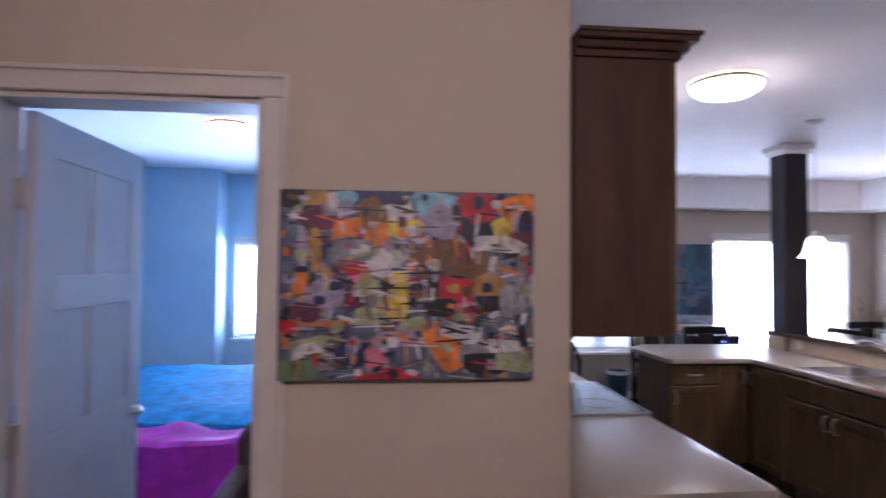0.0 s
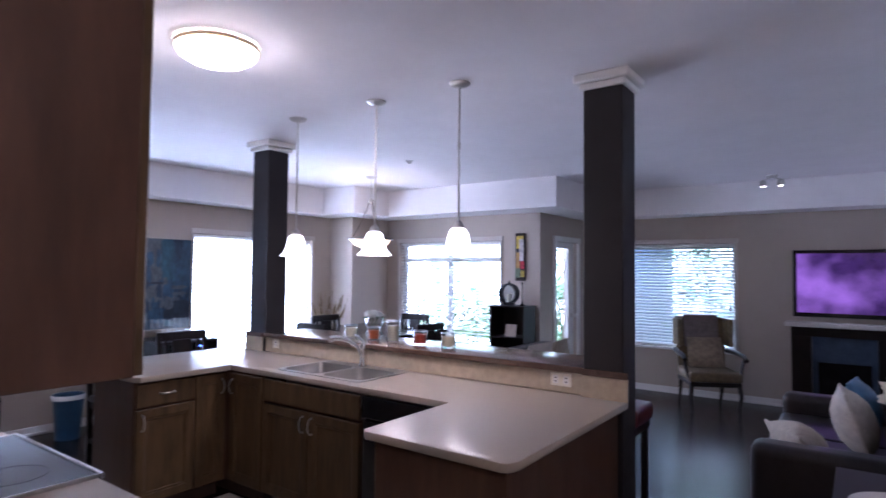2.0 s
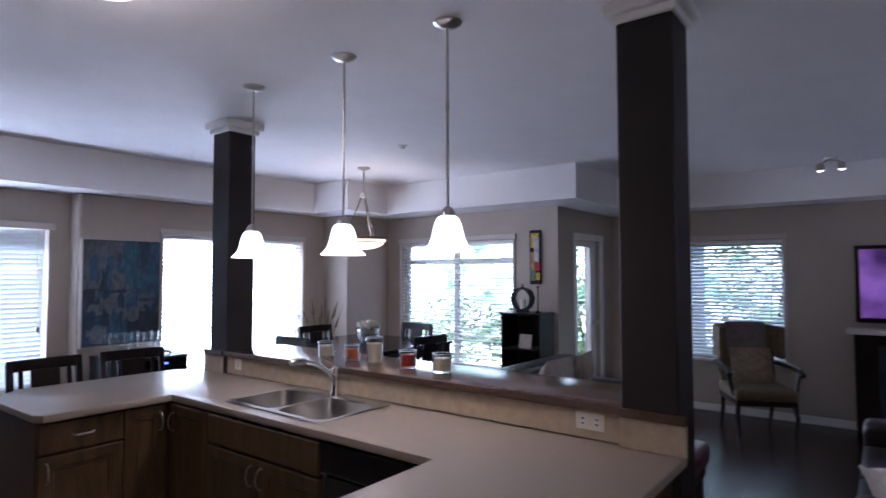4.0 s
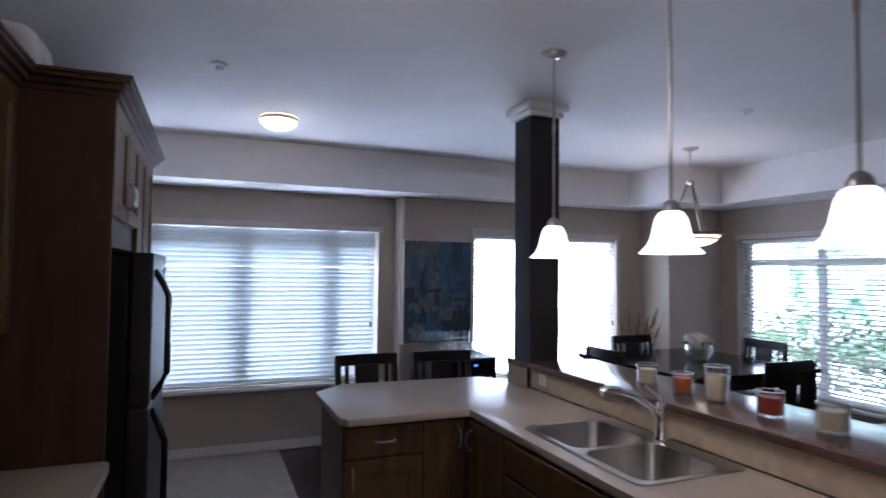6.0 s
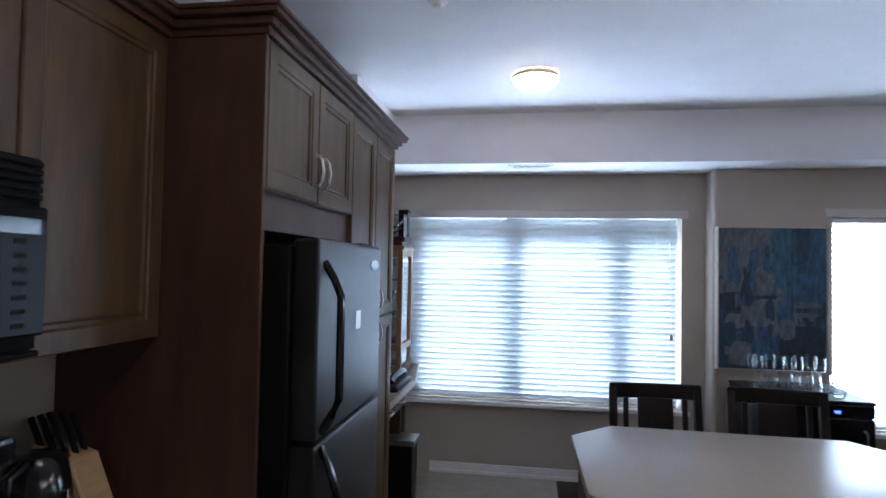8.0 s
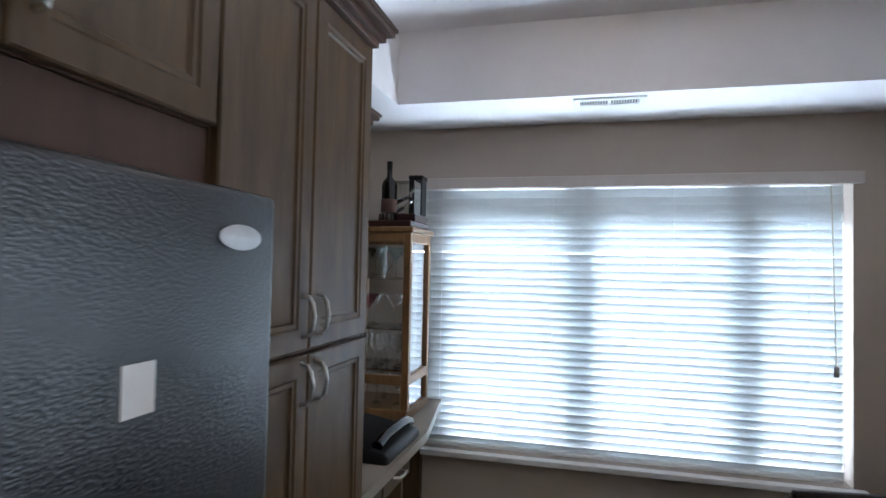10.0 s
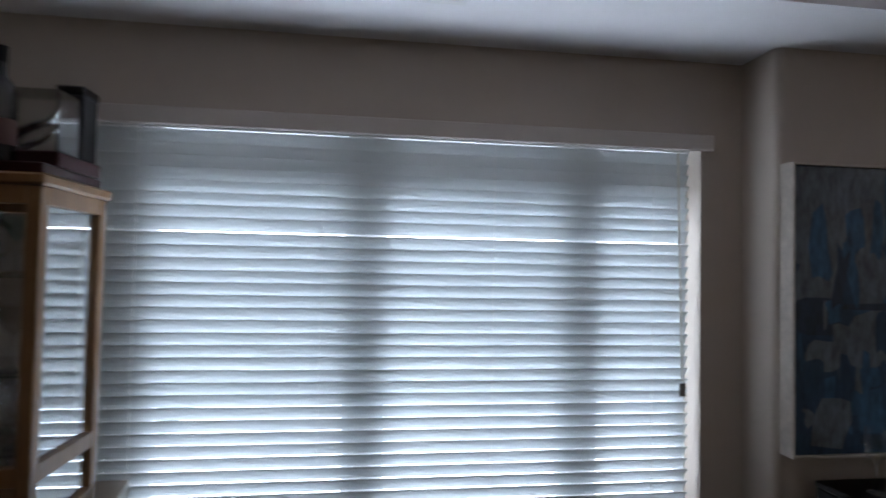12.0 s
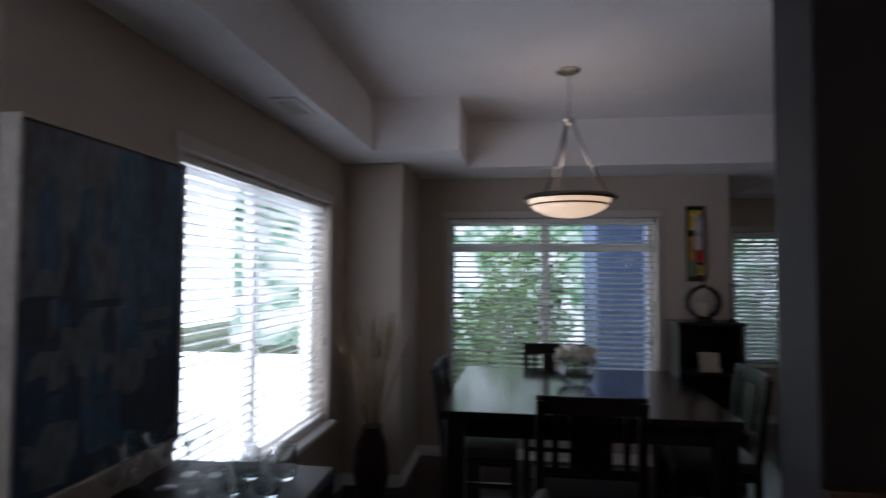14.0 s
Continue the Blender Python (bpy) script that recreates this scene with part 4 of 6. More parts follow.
def sink():
    e = thing("kitchen_sink", (2.34, 1.48, .915), "double-bowl stainless steel sink in the worktop", "sink"); z = .9155
    part("rim", slab_with_holes(rr(2.30, 2.80, 1.42, 2.205, .05), [rr(2.335, 2.70, 1.445, 1.80, .06), rr(2.335, 2.70, 1.83, 2.18, .06)], z, z + .006, .002), M_STEEL, e, "bright rolled steel rim", True)
    for y0, y1 in ((1.445, 1.80), (1.83, 2.18)):
        bm = bmesh.new(); loops = [[bm.verts.new((x, y, zz)) for x, y in rr(2.335 + o, 2.70 - o, y0 + o, y1 - o, .06)] for o, zz in ((0, z + .005), (.004, .90), (.012, .78), (.035, .745), (.12, .742))]
        for p, q in zip(loops, loops[1:]):
            for i in range(len(p)): bm.faces.new((p[i], p[(i + 1) % len(p)], q[(i + 1) % len(p)], q[i]))
        bm.faces.new(loops[-1]); b = part("bowl", bm, M_STEEL, e, "deep brushed steel bowl", True)
        part("drain", lathe(bmesh.new(), [(.042, .7425), (.04, .746), (.028, .744), (0, .744)], 2.517, (y0 + y1) / 2, 18), M_CHROME, b, smooth=True)


sink()
e = thing("kitchen_tap", (2.75, 1.815, .9217), "chrome single-lever kitchen tap with pull-out head", "tap")
part("base", lathe(bmesh.new(), [(.032, .9217), (.032, .93), (.022, .945), (.021, 1.04), (.023, 1.06), (.018, 1.075), (0, 1.08)], 2.75, 1.815, 18), M_CHROME, e, smooth=True)
part("spout", tube(bmesh.new(), [(2.745, 1.817, .99), (2.71, 1.830, 1.06), (2.64, 1.850, 1.105), (2.57, 1.870, 1.125)], .014, 10), M_CHROME, e, smooth=True)
part("spray_head", tube(bmesh.new(), [(2.58, 1.867, 1.126), (2.53, 1.882, 1.130), (2.50, 1.890, 1.122)], .019, 12, .022), M_CHROME, e, smooth=True)
part("lever", tube(bmesh.new(), [(2.752, 1.813, 1.07), (2.745, 1.820, 1.10), (2.69, 1.845, 1.145)], .009, 8, .006), M_CHROME, e, smooth=True)

struct("wall_bar", box(2.862, 2.985, .215, 2.995, 0, 1.034), M_WALL, "low taupe wall that carries the bar top", "wall")
single("backsplash", box(2.82, 2.861, .215, 2.995, .9155, 1.034, .003), M_SPLASH, "tan mottled laminate backsplash behind the sink", "backsplash")
e = thing("bar_top", (2.795, .185, 1.035), "glossy brown raised bar top between the columns", "bar top")
part("slab", slab_with_holes([(2.795, .215), (3.27, .215), (3.27, 2.995), (2.795, 2.995)], [], 1.035, 1.07, .006), M_BARTOP, e, smooth=True)
for y0, y1 in ((-.04, .213), (2.998, 3.22)):   # laminate and bar edge run on in front of the columns
    part("edge_strip", box(2.775, 2.797, y0, y1, 1.0345, 1.07, .004, 2), M_BARTOP, e, "brown edge strip in front of a column")
    single("backsplash", box(2.782, 2.797, y0, y1, .9155, 1.034, .002), M_SPLASH, "tan laminate backsplash end in front of a column", "backsplash")


def outlet(y, w):
    e = thing("wall_outlet", (2.82, y, .987), "ivory wall outlet on the backsplash", "outlet", "outlets"); part("plate", box(2.814, 2.8195, y - w, y + w, .952, 1.024, .002), M_PLATE, e)
    for k in ((-w / 2, w / 2) if w > .05 else (0,)):
        part("socket", box(2.8125, 2.8139, y + k - .016, y + k + .016, .965, 1.011, .0005), M_WHITE, e)
        for zz in (.975, .995): part("slot", box(2.8118, 2.8124, y + k - .006, y + k + .006, zz, zz + .006), M_BLKMAT, e)


outlet(2.855, .036); outlet(.348, .062)


M_RIM = mat("glass_rim", (.45, .52, .58), .12, var=.05)


def candle(y, h, r, wax, label, flare=1.0, x=3.01):
    e = thing("jar_candle", (x, y, 1.0705), label, "candle", "candles on the bar"); z = 1.0705
    part("glass_jar", lathe(bmesh.new(), [(0, z), (r * .9, z), (r, z + .008), (r * flare, z + h), (r * flare - .003, z + h), (r - .004, z + .012), (0, z + .01)], x, y, 22), M_GLASS, e, smooth=True)
    rg = r * flare; part("rim", lathe(bmesh.new(), [(rg - .004, z + h - .002), (rg + .001, z + h - .003), (rg + .0015, z + h + .001), (rg - .003, z + h + .002), (rg - .004, z + h - .002)], x, y, 24), M_RIM, e, "pale glass rim", True)
    part("wax", lathe(bmesh.new(), [(0, z + .012), (r - .006, z + .012), (r * (1 + (flare - 1) * .8) - .006, z + h * .76), (0, z + h * .75)], x, y, 22), wax, e, smooth=True); part("wick", tube(bmesh.new(), [(x, y, z + h * .75), (x + .002, y, z + h * .84)], .0015, 5), M_BLKMAT, e)


candle(2.19, .10, .050, M_WAXC, "cream candle in a glass jar on the bar"); candle(1.955, .095, .047, M_WAXO, "orange candle in a glass jar on the bar"); candle(1.765, .155, .046, M_WAXC, "tall cream candle in a flared glass", 1.12)
candle(1.51, .098, .050, M_WAXR, "red-orange candle in a glass jar on the bar"); candle(1.265, .10, .052, M_WAXC, "cream candle in a glass jar on the bar")

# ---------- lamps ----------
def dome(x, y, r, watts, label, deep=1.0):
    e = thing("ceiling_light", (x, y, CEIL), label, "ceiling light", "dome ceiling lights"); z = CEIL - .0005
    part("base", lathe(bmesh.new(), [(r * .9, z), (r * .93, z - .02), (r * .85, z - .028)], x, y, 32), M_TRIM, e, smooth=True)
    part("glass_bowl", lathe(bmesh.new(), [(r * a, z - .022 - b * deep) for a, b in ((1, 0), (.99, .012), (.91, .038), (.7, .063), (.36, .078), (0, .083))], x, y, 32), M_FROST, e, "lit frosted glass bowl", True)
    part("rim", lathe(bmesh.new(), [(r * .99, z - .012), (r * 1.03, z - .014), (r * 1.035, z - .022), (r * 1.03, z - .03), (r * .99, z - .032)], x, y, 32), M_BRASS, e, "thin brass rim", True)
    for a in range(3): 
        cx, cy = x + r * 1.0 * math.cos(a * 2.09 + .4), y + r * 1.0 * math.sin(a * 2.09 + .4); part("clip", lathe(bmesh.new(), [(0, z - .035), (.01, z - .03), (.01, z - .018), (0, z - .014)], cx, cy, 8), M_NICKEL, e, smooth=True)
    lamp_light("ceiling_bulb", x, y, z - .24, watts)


# hall dome is added out of view to give the hall its warm light
dome(1.365, 1.50, .195, LK, "lit frosted dome ceiling light above the kitchen"); dome(1.40, 4.03, .128, LK * .3, "lit small frosted dome ceiling light", .85); dome(-.45, -2.1, .18, LH, "added frosted dome ceiling light, unseen, to light the hall"); dome(-1.79, 2.87, .17, LK * .25, "lit frosted dome ceiling light in the bedroom")


def pendant(x, y):
    e = thing("pendant_light", (x, y, CEIL), "lit bell-shaped frosted glass pendant over the bar", "pendant light", "bar pendants"); z = CEIL - .0005
    part("canopy", lathe(bmesh.new(), [(.062, z), (.062, z - .008), (.045, z - .02), (.014, z - .028), (0, z - .028)], x, y, 24), M_NICKEL, e, smooth=True)
    part("rod", tube(bmesh.new(), [(x, y, z - .02), (x, y, 1.87)], .006, 8), M_NICKEL, e, smooth=True); part("rod_joint", lathe(bmesh.new(), [(.008, 2.30), (.009, 2.31), (.009, 2.33), (.008, 2.34)], x, y, 10), M_NICKEL, e)
    part("socket_cup", lathe(bmesh.new(), [(.008, 1.885), (.02, 1.878), (.032, 1.858), (.034, 1.838)], x, y, 18), M_NICKEL, e, smooth=True)
    part("shade", lathe(bmesh.new(), [(.030, 1.845), (.044, 1.836), (.057, 1.812), (.065, 1.78), (.071, 1.75), (.084, 1.72), (.112, 1.692), (.110, 1.690), (.081, 1.718), (.067, 1.75), (.061, 1.78), (.053, 1.808), (.027, 1.84)], x, y, 36, .035, 12), M_FROSTP, e, "lit frosted glass bell shade", True)
    lamp_light("pendant_bulb", x, y, 1.66, LP, .04)


for y in (.848, 1.50, 2.265): pendant(2.51, y)


def bowl_chandelier(x, y):
    e = thing("bowl_chandelier", (x, y, CEIL), "nickel chandelier with a lit alabaster bowl over the table", "chandelier"); z = CEIL - .0005; zr = 1.955
    part("canopy", lathe(bmesh.new(), [(.065, z), (.065, z - .01), (.045, z - .022), (0, z - .03)], x, y, 24), M_NICKEL, e, smooth=True)
    for k in range(9):
        zc = z - .045 - k * .026; bm = bmesh.new(); pts = [(x + (.009 * math.cos(t) if k % 2 else 0), y + (0 if k % 2 else .009 * math.cos(t)), zc + .017 * math.sin(t)) for t in [2 * math.pi * j / 10 for j in range(11)]]; tube(bm, pts, .0028, 5); part("chain_link", bm, M_NICKEL, e)
    part("hub", lathe(bmesh.new(), [(.006, 2.43), (.02, 2.42), (.034, 2.405), (.03, 2.39), (.012, 2.375), (0, 2.37)], x, y, 18), M_NICKEL, e, smooth=True)
    for a in range(3):
        c, s = math.cos(a * 2.094 + .35), math.sin(a * 2.094 + .35); part("arm", tube(bmesh.new(), [(x + .02 * c, y + .02 * s, 2.40), (x + .06 * c, y + .06 * s, 2.28), (x + .15 * c, y + .15 * s, 2.08), (x + .215 * c, y + .215 * s, zr + .01)], .007, 8), M_BRONZE, e, smooth=True)
    part("rim", lathe(bmesh.new(), [(.225, zr + .012), (.255, zr + .014), (.262, zr), (.25, zr - .012), (.232, zr - .01), (.225, zr + .012)], x, y, 40), M_BRONZE, e, "dark nickel rim", True)
    part("band", lathe(bmesh.new(), [(.215, zr - .034), (.221, zr - .034), (.214, zr - .043), (.206, zr - .043), (.215, zr - .034)], x, y, 40), M_BRONZE, e, "thin dark nickel band", True)
    part("bowl", lathe(bmesh.new(), [(.228, zr), (.222, zr - .03), (.19, zr - .062), (.13, zr - .09), (.06, zr - .104), (0, zr - .107)], x, y, 40), M_ALAB, e, "glowing alabaster glass bowl", True)
    lamp_light("chandelier_bulb", x, y, 2.12, LC, .05)


bowl_chandelier(4.72, 3.595)
for x, y in ((.997, 3.096), (4.2, 2.6)):
    e = thing("smoke_detector", (x, y, CEIL), "small white ceiling sprinkler cover", "detector"); part("plate", lathe(bmesh.new(), [(.042, CEIL - .0005), (.04, CEIL - .008), (.02, CEIL - .012), (.018, CEIL - .03), (0, CEIL - .032)], x, y, 18), M_TRIM, e, smooth=True)


def vent(x0, x1, y0, y1, label="white ceiling air vent with angled louvres"):
    e = thing("air_vent", (x0, y0, SOF), label, "vent", "air vents"); z = SOF - .0005
    bm = bmesh.new(); f = .03; bx(bm, x0, x0 + f, y0, y1, z - .008, z, .002); bx(bm, x1 - f, x1, y0, y1, z - .008, z, .002); bx(bm, x0 + f, x1 - f, y0, y0 + f, z - .008, z, .002); bx(bm, x0 + f, x1 - f, y1 - f, y1, z - .008, z, .002); bx(bm, (x0 + x1) / 2 - .008, (x0 + x1) / 2 + .008, y0 + f, y1 - f, z - .008, z); part("frame", bm, M_TRIM, e)
    part("backing", box(x0 + f, x1 - f, y0 + f, y1 - f, z - .001, z), M_BLKMAT, e)
    n = 22
    for k in range(n):
        x = x0 + f + (x1 - x0 - 2 * f) * (k + .5) / n; part("louvre", box(x - .002, x + .002, y0 + f, y1 - f, z - .007, z - .001), M_TRIM, e)


vent(1.22, 1.54, 4.885, 5.02); vent(3.93, 4.22, 4.89, 5.03); vent(5.85, 5.97, 3.53, 3.80)

# ---------- hall and bedroom ----------
e = thing("door_2", (-1.64, 0, 0), "white painted bedroom doorway casing", "door frame", kind="structure"); a, b, c, d = DOOR
bm = bmesh.new(); w = .07
bx(bm, a - w, a, -.018, 0, 0, d, .004); bx(bm, b, b + w, -.018, 0, 0, d, .004); bx(bm, a - w, b + w, -.018, 0, d, d + w, .004); bx(bm, a - w, a - w + .015, -.026, -.018, 0, d + w, .003); bx(bm, b + w - .015, b + w, -.026, -.018, 0, d + w, .003); bx(bm, a - w + .015, b + w - .015, -.026, -.018, d + w - .015, d + w, .003); part("casing", bm, M_CASE, e)
bm = bmesh.new(); bx(bm, a, a + .015, 0, .12, 0, d - .015); bx(bm, b - .015, b, 0, .12, 0, d - .015); bx(bm, a, b, 0, .12, d - .015, d); part("jamb", bm, M_CASE, e)
e = thing("bedroom_door", (-1.62, .125, .012), "white panelled bedroom door, standing open", "door")
bm = bmesh.new(); x0, x1, y0, y1, z0, z1 = -1.622, -1.587, .126, .862, .0125, 2.04
for q in ((y0, y0 + .11, z0, z1), (y1 - .11, y1, z0, z1)): bx(bm, x0, x1, *q, .002)
for q in ((z0, z0 + .2), (.95, 1.08), (1.45, 1.56), (z1 - .12, z1)): bx(bm, x0 + .0005, x1 - .0005, y0 + .11, y1 - .11, *q, .002)
for q in ((y0 + .11, y0 + .34), (y0 + .40, y1 - .11)): bx(bm, x0 + .009, x1 - .009, *q, z0 + .2, z1 - .12)
bx(bm, x0 + .001, x1 - .001, y0 + .34, y0 + .40, z0 + .2, z1 - .12)
part("leaf", bm, M_DOOR, e)
for zz in (.30, 1.05, 1.75): part("hinge", box(-1.626, -1.606, .098, .126, zz, zz + .09, .002), M_NICKEL, e)
part("knob", lathe(bmesh.new(), [(.025, 1.0), (.03, 1.012), (.02, 1.03), (0, 1.035)], -1.57, .80, 14), M_NICKEL, e, smooth=True)


def soft_slab(x0, x1, y0, y1, z0, z1, amp, bev, seed):
    bm = box(x0, x1, y0, y1, z0, z1); bmesh.ops.subdivide_edges(bm, edges=bm.edges, cuts=14, use_grid_fill=True)
    for v in bm.verts:
        u, w2 = (v.co.x - x0) / (x1 - x0), (v.co.y - y0) / (y1 - y0)
        if v.co.z > z0 + .01: v.co.z += amp * noise.noise(Vector((v.co.x * 4 + seed, v.co.y * 4, v.co.z * 3))) - bev * (max(0, abs(u - .5) - .42) + max(0, abs(w2 - .5) - .42)) * 4
        v.co.x += amp * .5 * noise.noise(Vector((v.co.y * 5, v.co.z * 5, seed))); v.co.y += amp * .5 * noise.noise(Vector((v.co.x * 5, v.co.z * 5, seed + 9)))
    return bm


e = thing("bed", (-3.2, 2.3, .01), "bed with a rumpled blue spread and magenta throw", "bed")
part("mattress", box(-3.25, -1.05, 2.35, 4.6, .25, .55, .04, 3), M_WHITE, e); part("frame", box(-3.3, -1.0, 2.3, 4.65, .0105, .25, .02), M_DARKW, e)
part("bedspread", soft_slab(-3.3, -1.02, 2.32, 4.6, .3, .60, .04, .12, 3), M_BLUE, e, "rumpled bright blue bedspread", True); part("throw", soft_slab(-3.0, -1.35, 1.95, 2.31, .0105, .56, .05, .1, 7), M_MAG, e, "shiny magenta throw over the foot end", True)
e = thing("bedroom_armchair", (-1.05, 1.3, .01), "brown upholstered tub armchair in the bedroom", "armchair"); M_BRF = mat("brown_fabric", (.10, .05, .035), .8, var=.2, scale=20, bump=.3, bscale=180)
part("seat", box(-1.26, -.80, .95, 1.42, .22, .46, .05, 3), M_BRF, e, smooth=True); bm = box(-1.32, -.74, 1.36, 1.52, .12, .88, .07, 4)
for v in bm.verts: v.co.z -= max(0, -1.16 - v.co.x) * .8 * (v.co.z > .5)
part("backrest", bm, M_BRF, e, smooth=True)
for x in (-1.33, -.83): part("armrest", box(x, x + .1, .93, 1.45, .12, .60, .045, 3), M_BRF, e, smooth=True)
for x in (-1.28, -.84):
    for y in (.98, 1.44): part("leg", box(x, x + .04, y, y + .04, .0105, .15), M_DARKW, e)


def canvas_x(name, x0, x1, z0, z1, y, d, label, base, seed, strokes, palette, feats=(), under=.8, sizes=((.012, .07), (.06, .009), (.03, .025), (.008, .05), (.07, .02), (.02, .035))):
    """A stretched canvas on a wall facing -y, with brushed patches of paint."""
    e = thing(name, (x0, y, z0), label, "painting"); part("canvas", box(x0, x1, y - d, y - .001, z0, z1, .003), base, e); rnd = random.Random(seed); per = {}
    for k in range(strokes):
        c = rnd.choice(palette); w, h = rnd.choice(sizes); w *= rnd.uniform(.35, 1.25); h *= rnd.uniform(.35, 1.25)
        cx, cz = rnd.uniform(x0 + w / 2 + .004, x1 - w / 2 - .004) if x1 - x0 > w + .01 else (x0 + x1) / 2, rnd.uniform(z0 + h / 2 + .004, z1 - h / 2 - .004); per.setdefault(c, []).append((cx, cz, w, h, rnd.uniform(-.28, .28), .0003 + k * .0000025, rnd.random() * 99))
    for k, (c, cx, cz, w, h, a) in enumerate([(c, cx, cz, w * .9, h * .9, a) for c, cx, cz, w, h, a in feats]): per.setdefault(c, []).append((cx, cz, w, h, a, .0003 + strokes * .0000025 * under + k * .0000021, k + .37))
    for c, items in per.items():
        bm = bmesh.new()
        for cx, cz, w, h, a, o, sd in items:
            n = 10; vs = []
            for i in range(n):
                t = 2 * math.pi * i / n; px, pz = math.copysign(abs(math.cos(t)) ** .6, math.cos(t)) * w / 2, math.copysign(abs(math.sin(t)) ** .6, math.sin(t)) * h / 2
                r = 1 + .45 * noise.noise(Vector((math.cos(t) * 2 + sd, math.sin(t) * 2, sd))); px, pz = px * r, pz * r
                X, Z = cx + px * math.cos(a) - pz * math.sin(a), cz + px * math.sin(a) + pz * math.cos(a); vs.append(bm.verts.new((min(x1 - .002, max(x0 + .002, X)), y - d - o, min(z1 - .002, max(z0 + .002, Z)))))
            bm.faces.new(vs)
        part("paint", bm, c, e)["kind"] = "stuff"
    return e


PAL = {k: mat("paint_" + k, v, .45, var=.3, scale=25, bump=.3, bscale=90) for k, v in dict(black=(.014, .014, .022), navy=(.018, .022, .10), white=(.58, .55, .58), grey=(.22, .21, .25), red=(.52, .012, .03), orange=(.72, .20, .025), yellow=(.66, .48, .05), sky=(.22, .46, .62), green=(.12, .18, .10), brown=(.17, .085, .035), ochre=(.45, .25, .06), plum=(.13, .02, .06), lilac=(.33, .28, .40), olive=(.34, .36, .20), slate=(.10, .13, .20), pink=(.55, .16, .22)).items()}
P_ = PAL; x0, z0, x1, z1 = -.866, 1.281, -.155, 1.806


def laid(rows):
    """Patches of paint given across and down the canvas in hundredths."""
    return [(P_[n], x0 + (x1 - x0) * u / 100, z1 - (z1 - z0) * v / 100, (x1 - x0) * w / 100 * 1.25, (z1 - z0) * h / 100 * 1.25, a) for n, u, v, w, h, a in rows]


feats = laid([('navy', 40, 5, 26, 11, 0), ('black', 5, 5, 12, 10, 0), ('ochre', 14, 4, 10, 8, .2), ('sky', 25, 5, 9, 8, 0), ('sky', 59, 6, 17, 15, -.3), ('lilac', 64, 18, 20, 16, -.5), ('black', 77, 16, 13, 18, -.7), ('red', 76, 7, 15, 17, -.6), ('black', 86, 5, 6, 8, 0), ('orange', 94, 7, 14, 15, .5), ('yellow', 87, 19, 9, 10, .3), ('navy', 96, 17, 7, 10, 0), ('plum', 95, 25, 10, 8, 0)])
feats += laid([('white', 46, 12, 11, 9, 0), ('brown', 35, 13, 11, 16, .3), ('plum', 15, 16, 14, 9, 0), ('lilac', 22, 10, 10, 7, .1), ('orange', 26, 20, 11, 9, .2), ('orange', 38, 24, 10, 13, -.4), ('yellow', 48, 20, 12, 8, .1), ('white', 40, 36, 13, 10, 0), ('grey', 28, 33, 14, 12, 0), ('ochre', 14, 32, 4, 20, .05), ('slate', 5, 32, 8, 26, 0), ('lilac', 9, 34, 3, 28, 0), ('white', 85, 28, 18, 8, 0), ('grey', 90, 42, 12, 12, 0), ('brown', 62, 34, 18, 14, 0), ('brown', 76, 40, 16, 12, .2)])
feats += laid([('red', 30, 42, 9, 6, 0), ('pink', 32, 49, 9, 8, .1), ('white', 44, 44, 14, 3, 0), ('yellow', 46, 56, 7, 22, 0), ('olive', 35, 62, 11, 24, 0), ('lilac', 18, 55, 14, 12, .2), ('orange', 8, 50, 5, 14, -.2), ('plum', 10, 64, 10, 9, 0), ('brown', 60, 50, 14, 12, 0), ('red', 69, 54, 12, 15, 0), ('pink', 72, 64, 8, 9, 0), ('ochre', 82, 50, 12, 13, .3), ('black', 82, 60, 10, 7, 0), ('grey', 92, 58, 10, 16, 0), ('black', 62, 62, 12, 8, 0), ('orange', 20, 70, 15, 3, .05)])
feats += laid([('red', 4, 72, 8, 6, 0), ('olive', 13, 82, 14, 9, .2), ('white', 11, 84, 8, 6, .3), ('green', 8, 94, 17, 9, 0), ('grey', 19, 90, 9, 9, 0), ('navy', 28, 84, 12, 15, 0), ('slate', 33, 76, 14, 9, 0), ('lilac', 45, 79, 14, 12, 0), ('olive', 52, 70, 9, 6, .2), ('pink', 37, 89, 7, 9, 0), ('slate', 54, 90, 20, 14, 0), ('orange', 64, 84, 9, 22, .55), ('white', 72, 76, 15, 9, -.3), ('grey', 76, 85, 12, 8, .2), ('black', 82, 92, 16, 10, 0), ('olive', 92, 90, 14, 10, 0), ('red', 42, 98, 26, 3, 0), ('white', 88, 82, 15, 6, 0)])
for k in range(7): feats.append((P_['white'], -.245 + .014 * k, 1.51 + .003 * k, .008, .06 + .008 * k, 0))
for k in range(9): feats.append((P_['black' if k % 2 else 'white'], -.60 + .04 * (k % 4), 1.43 + .021 * k, .13, .006, .02))
canvas_x("abstract_painting", x0, x1, z0, z1, 0, .03, "colourful abstract canvas on the tan hall wall", P_['slate'], 5, 1000, [P_[k] for k in ('black', 'navy', 'white', 'grey', 'lilac', 'brown', 'ochre', 'olive', 'black', 'plum', 'white', 'white', 'red', 'black', 'orange', 'black')], feats, .70, ((.03, .05), (.07, .008), (.03, .03), (.008, .07), (.05, .014), (.018, .018), (.10, .005), (.006, .05)))
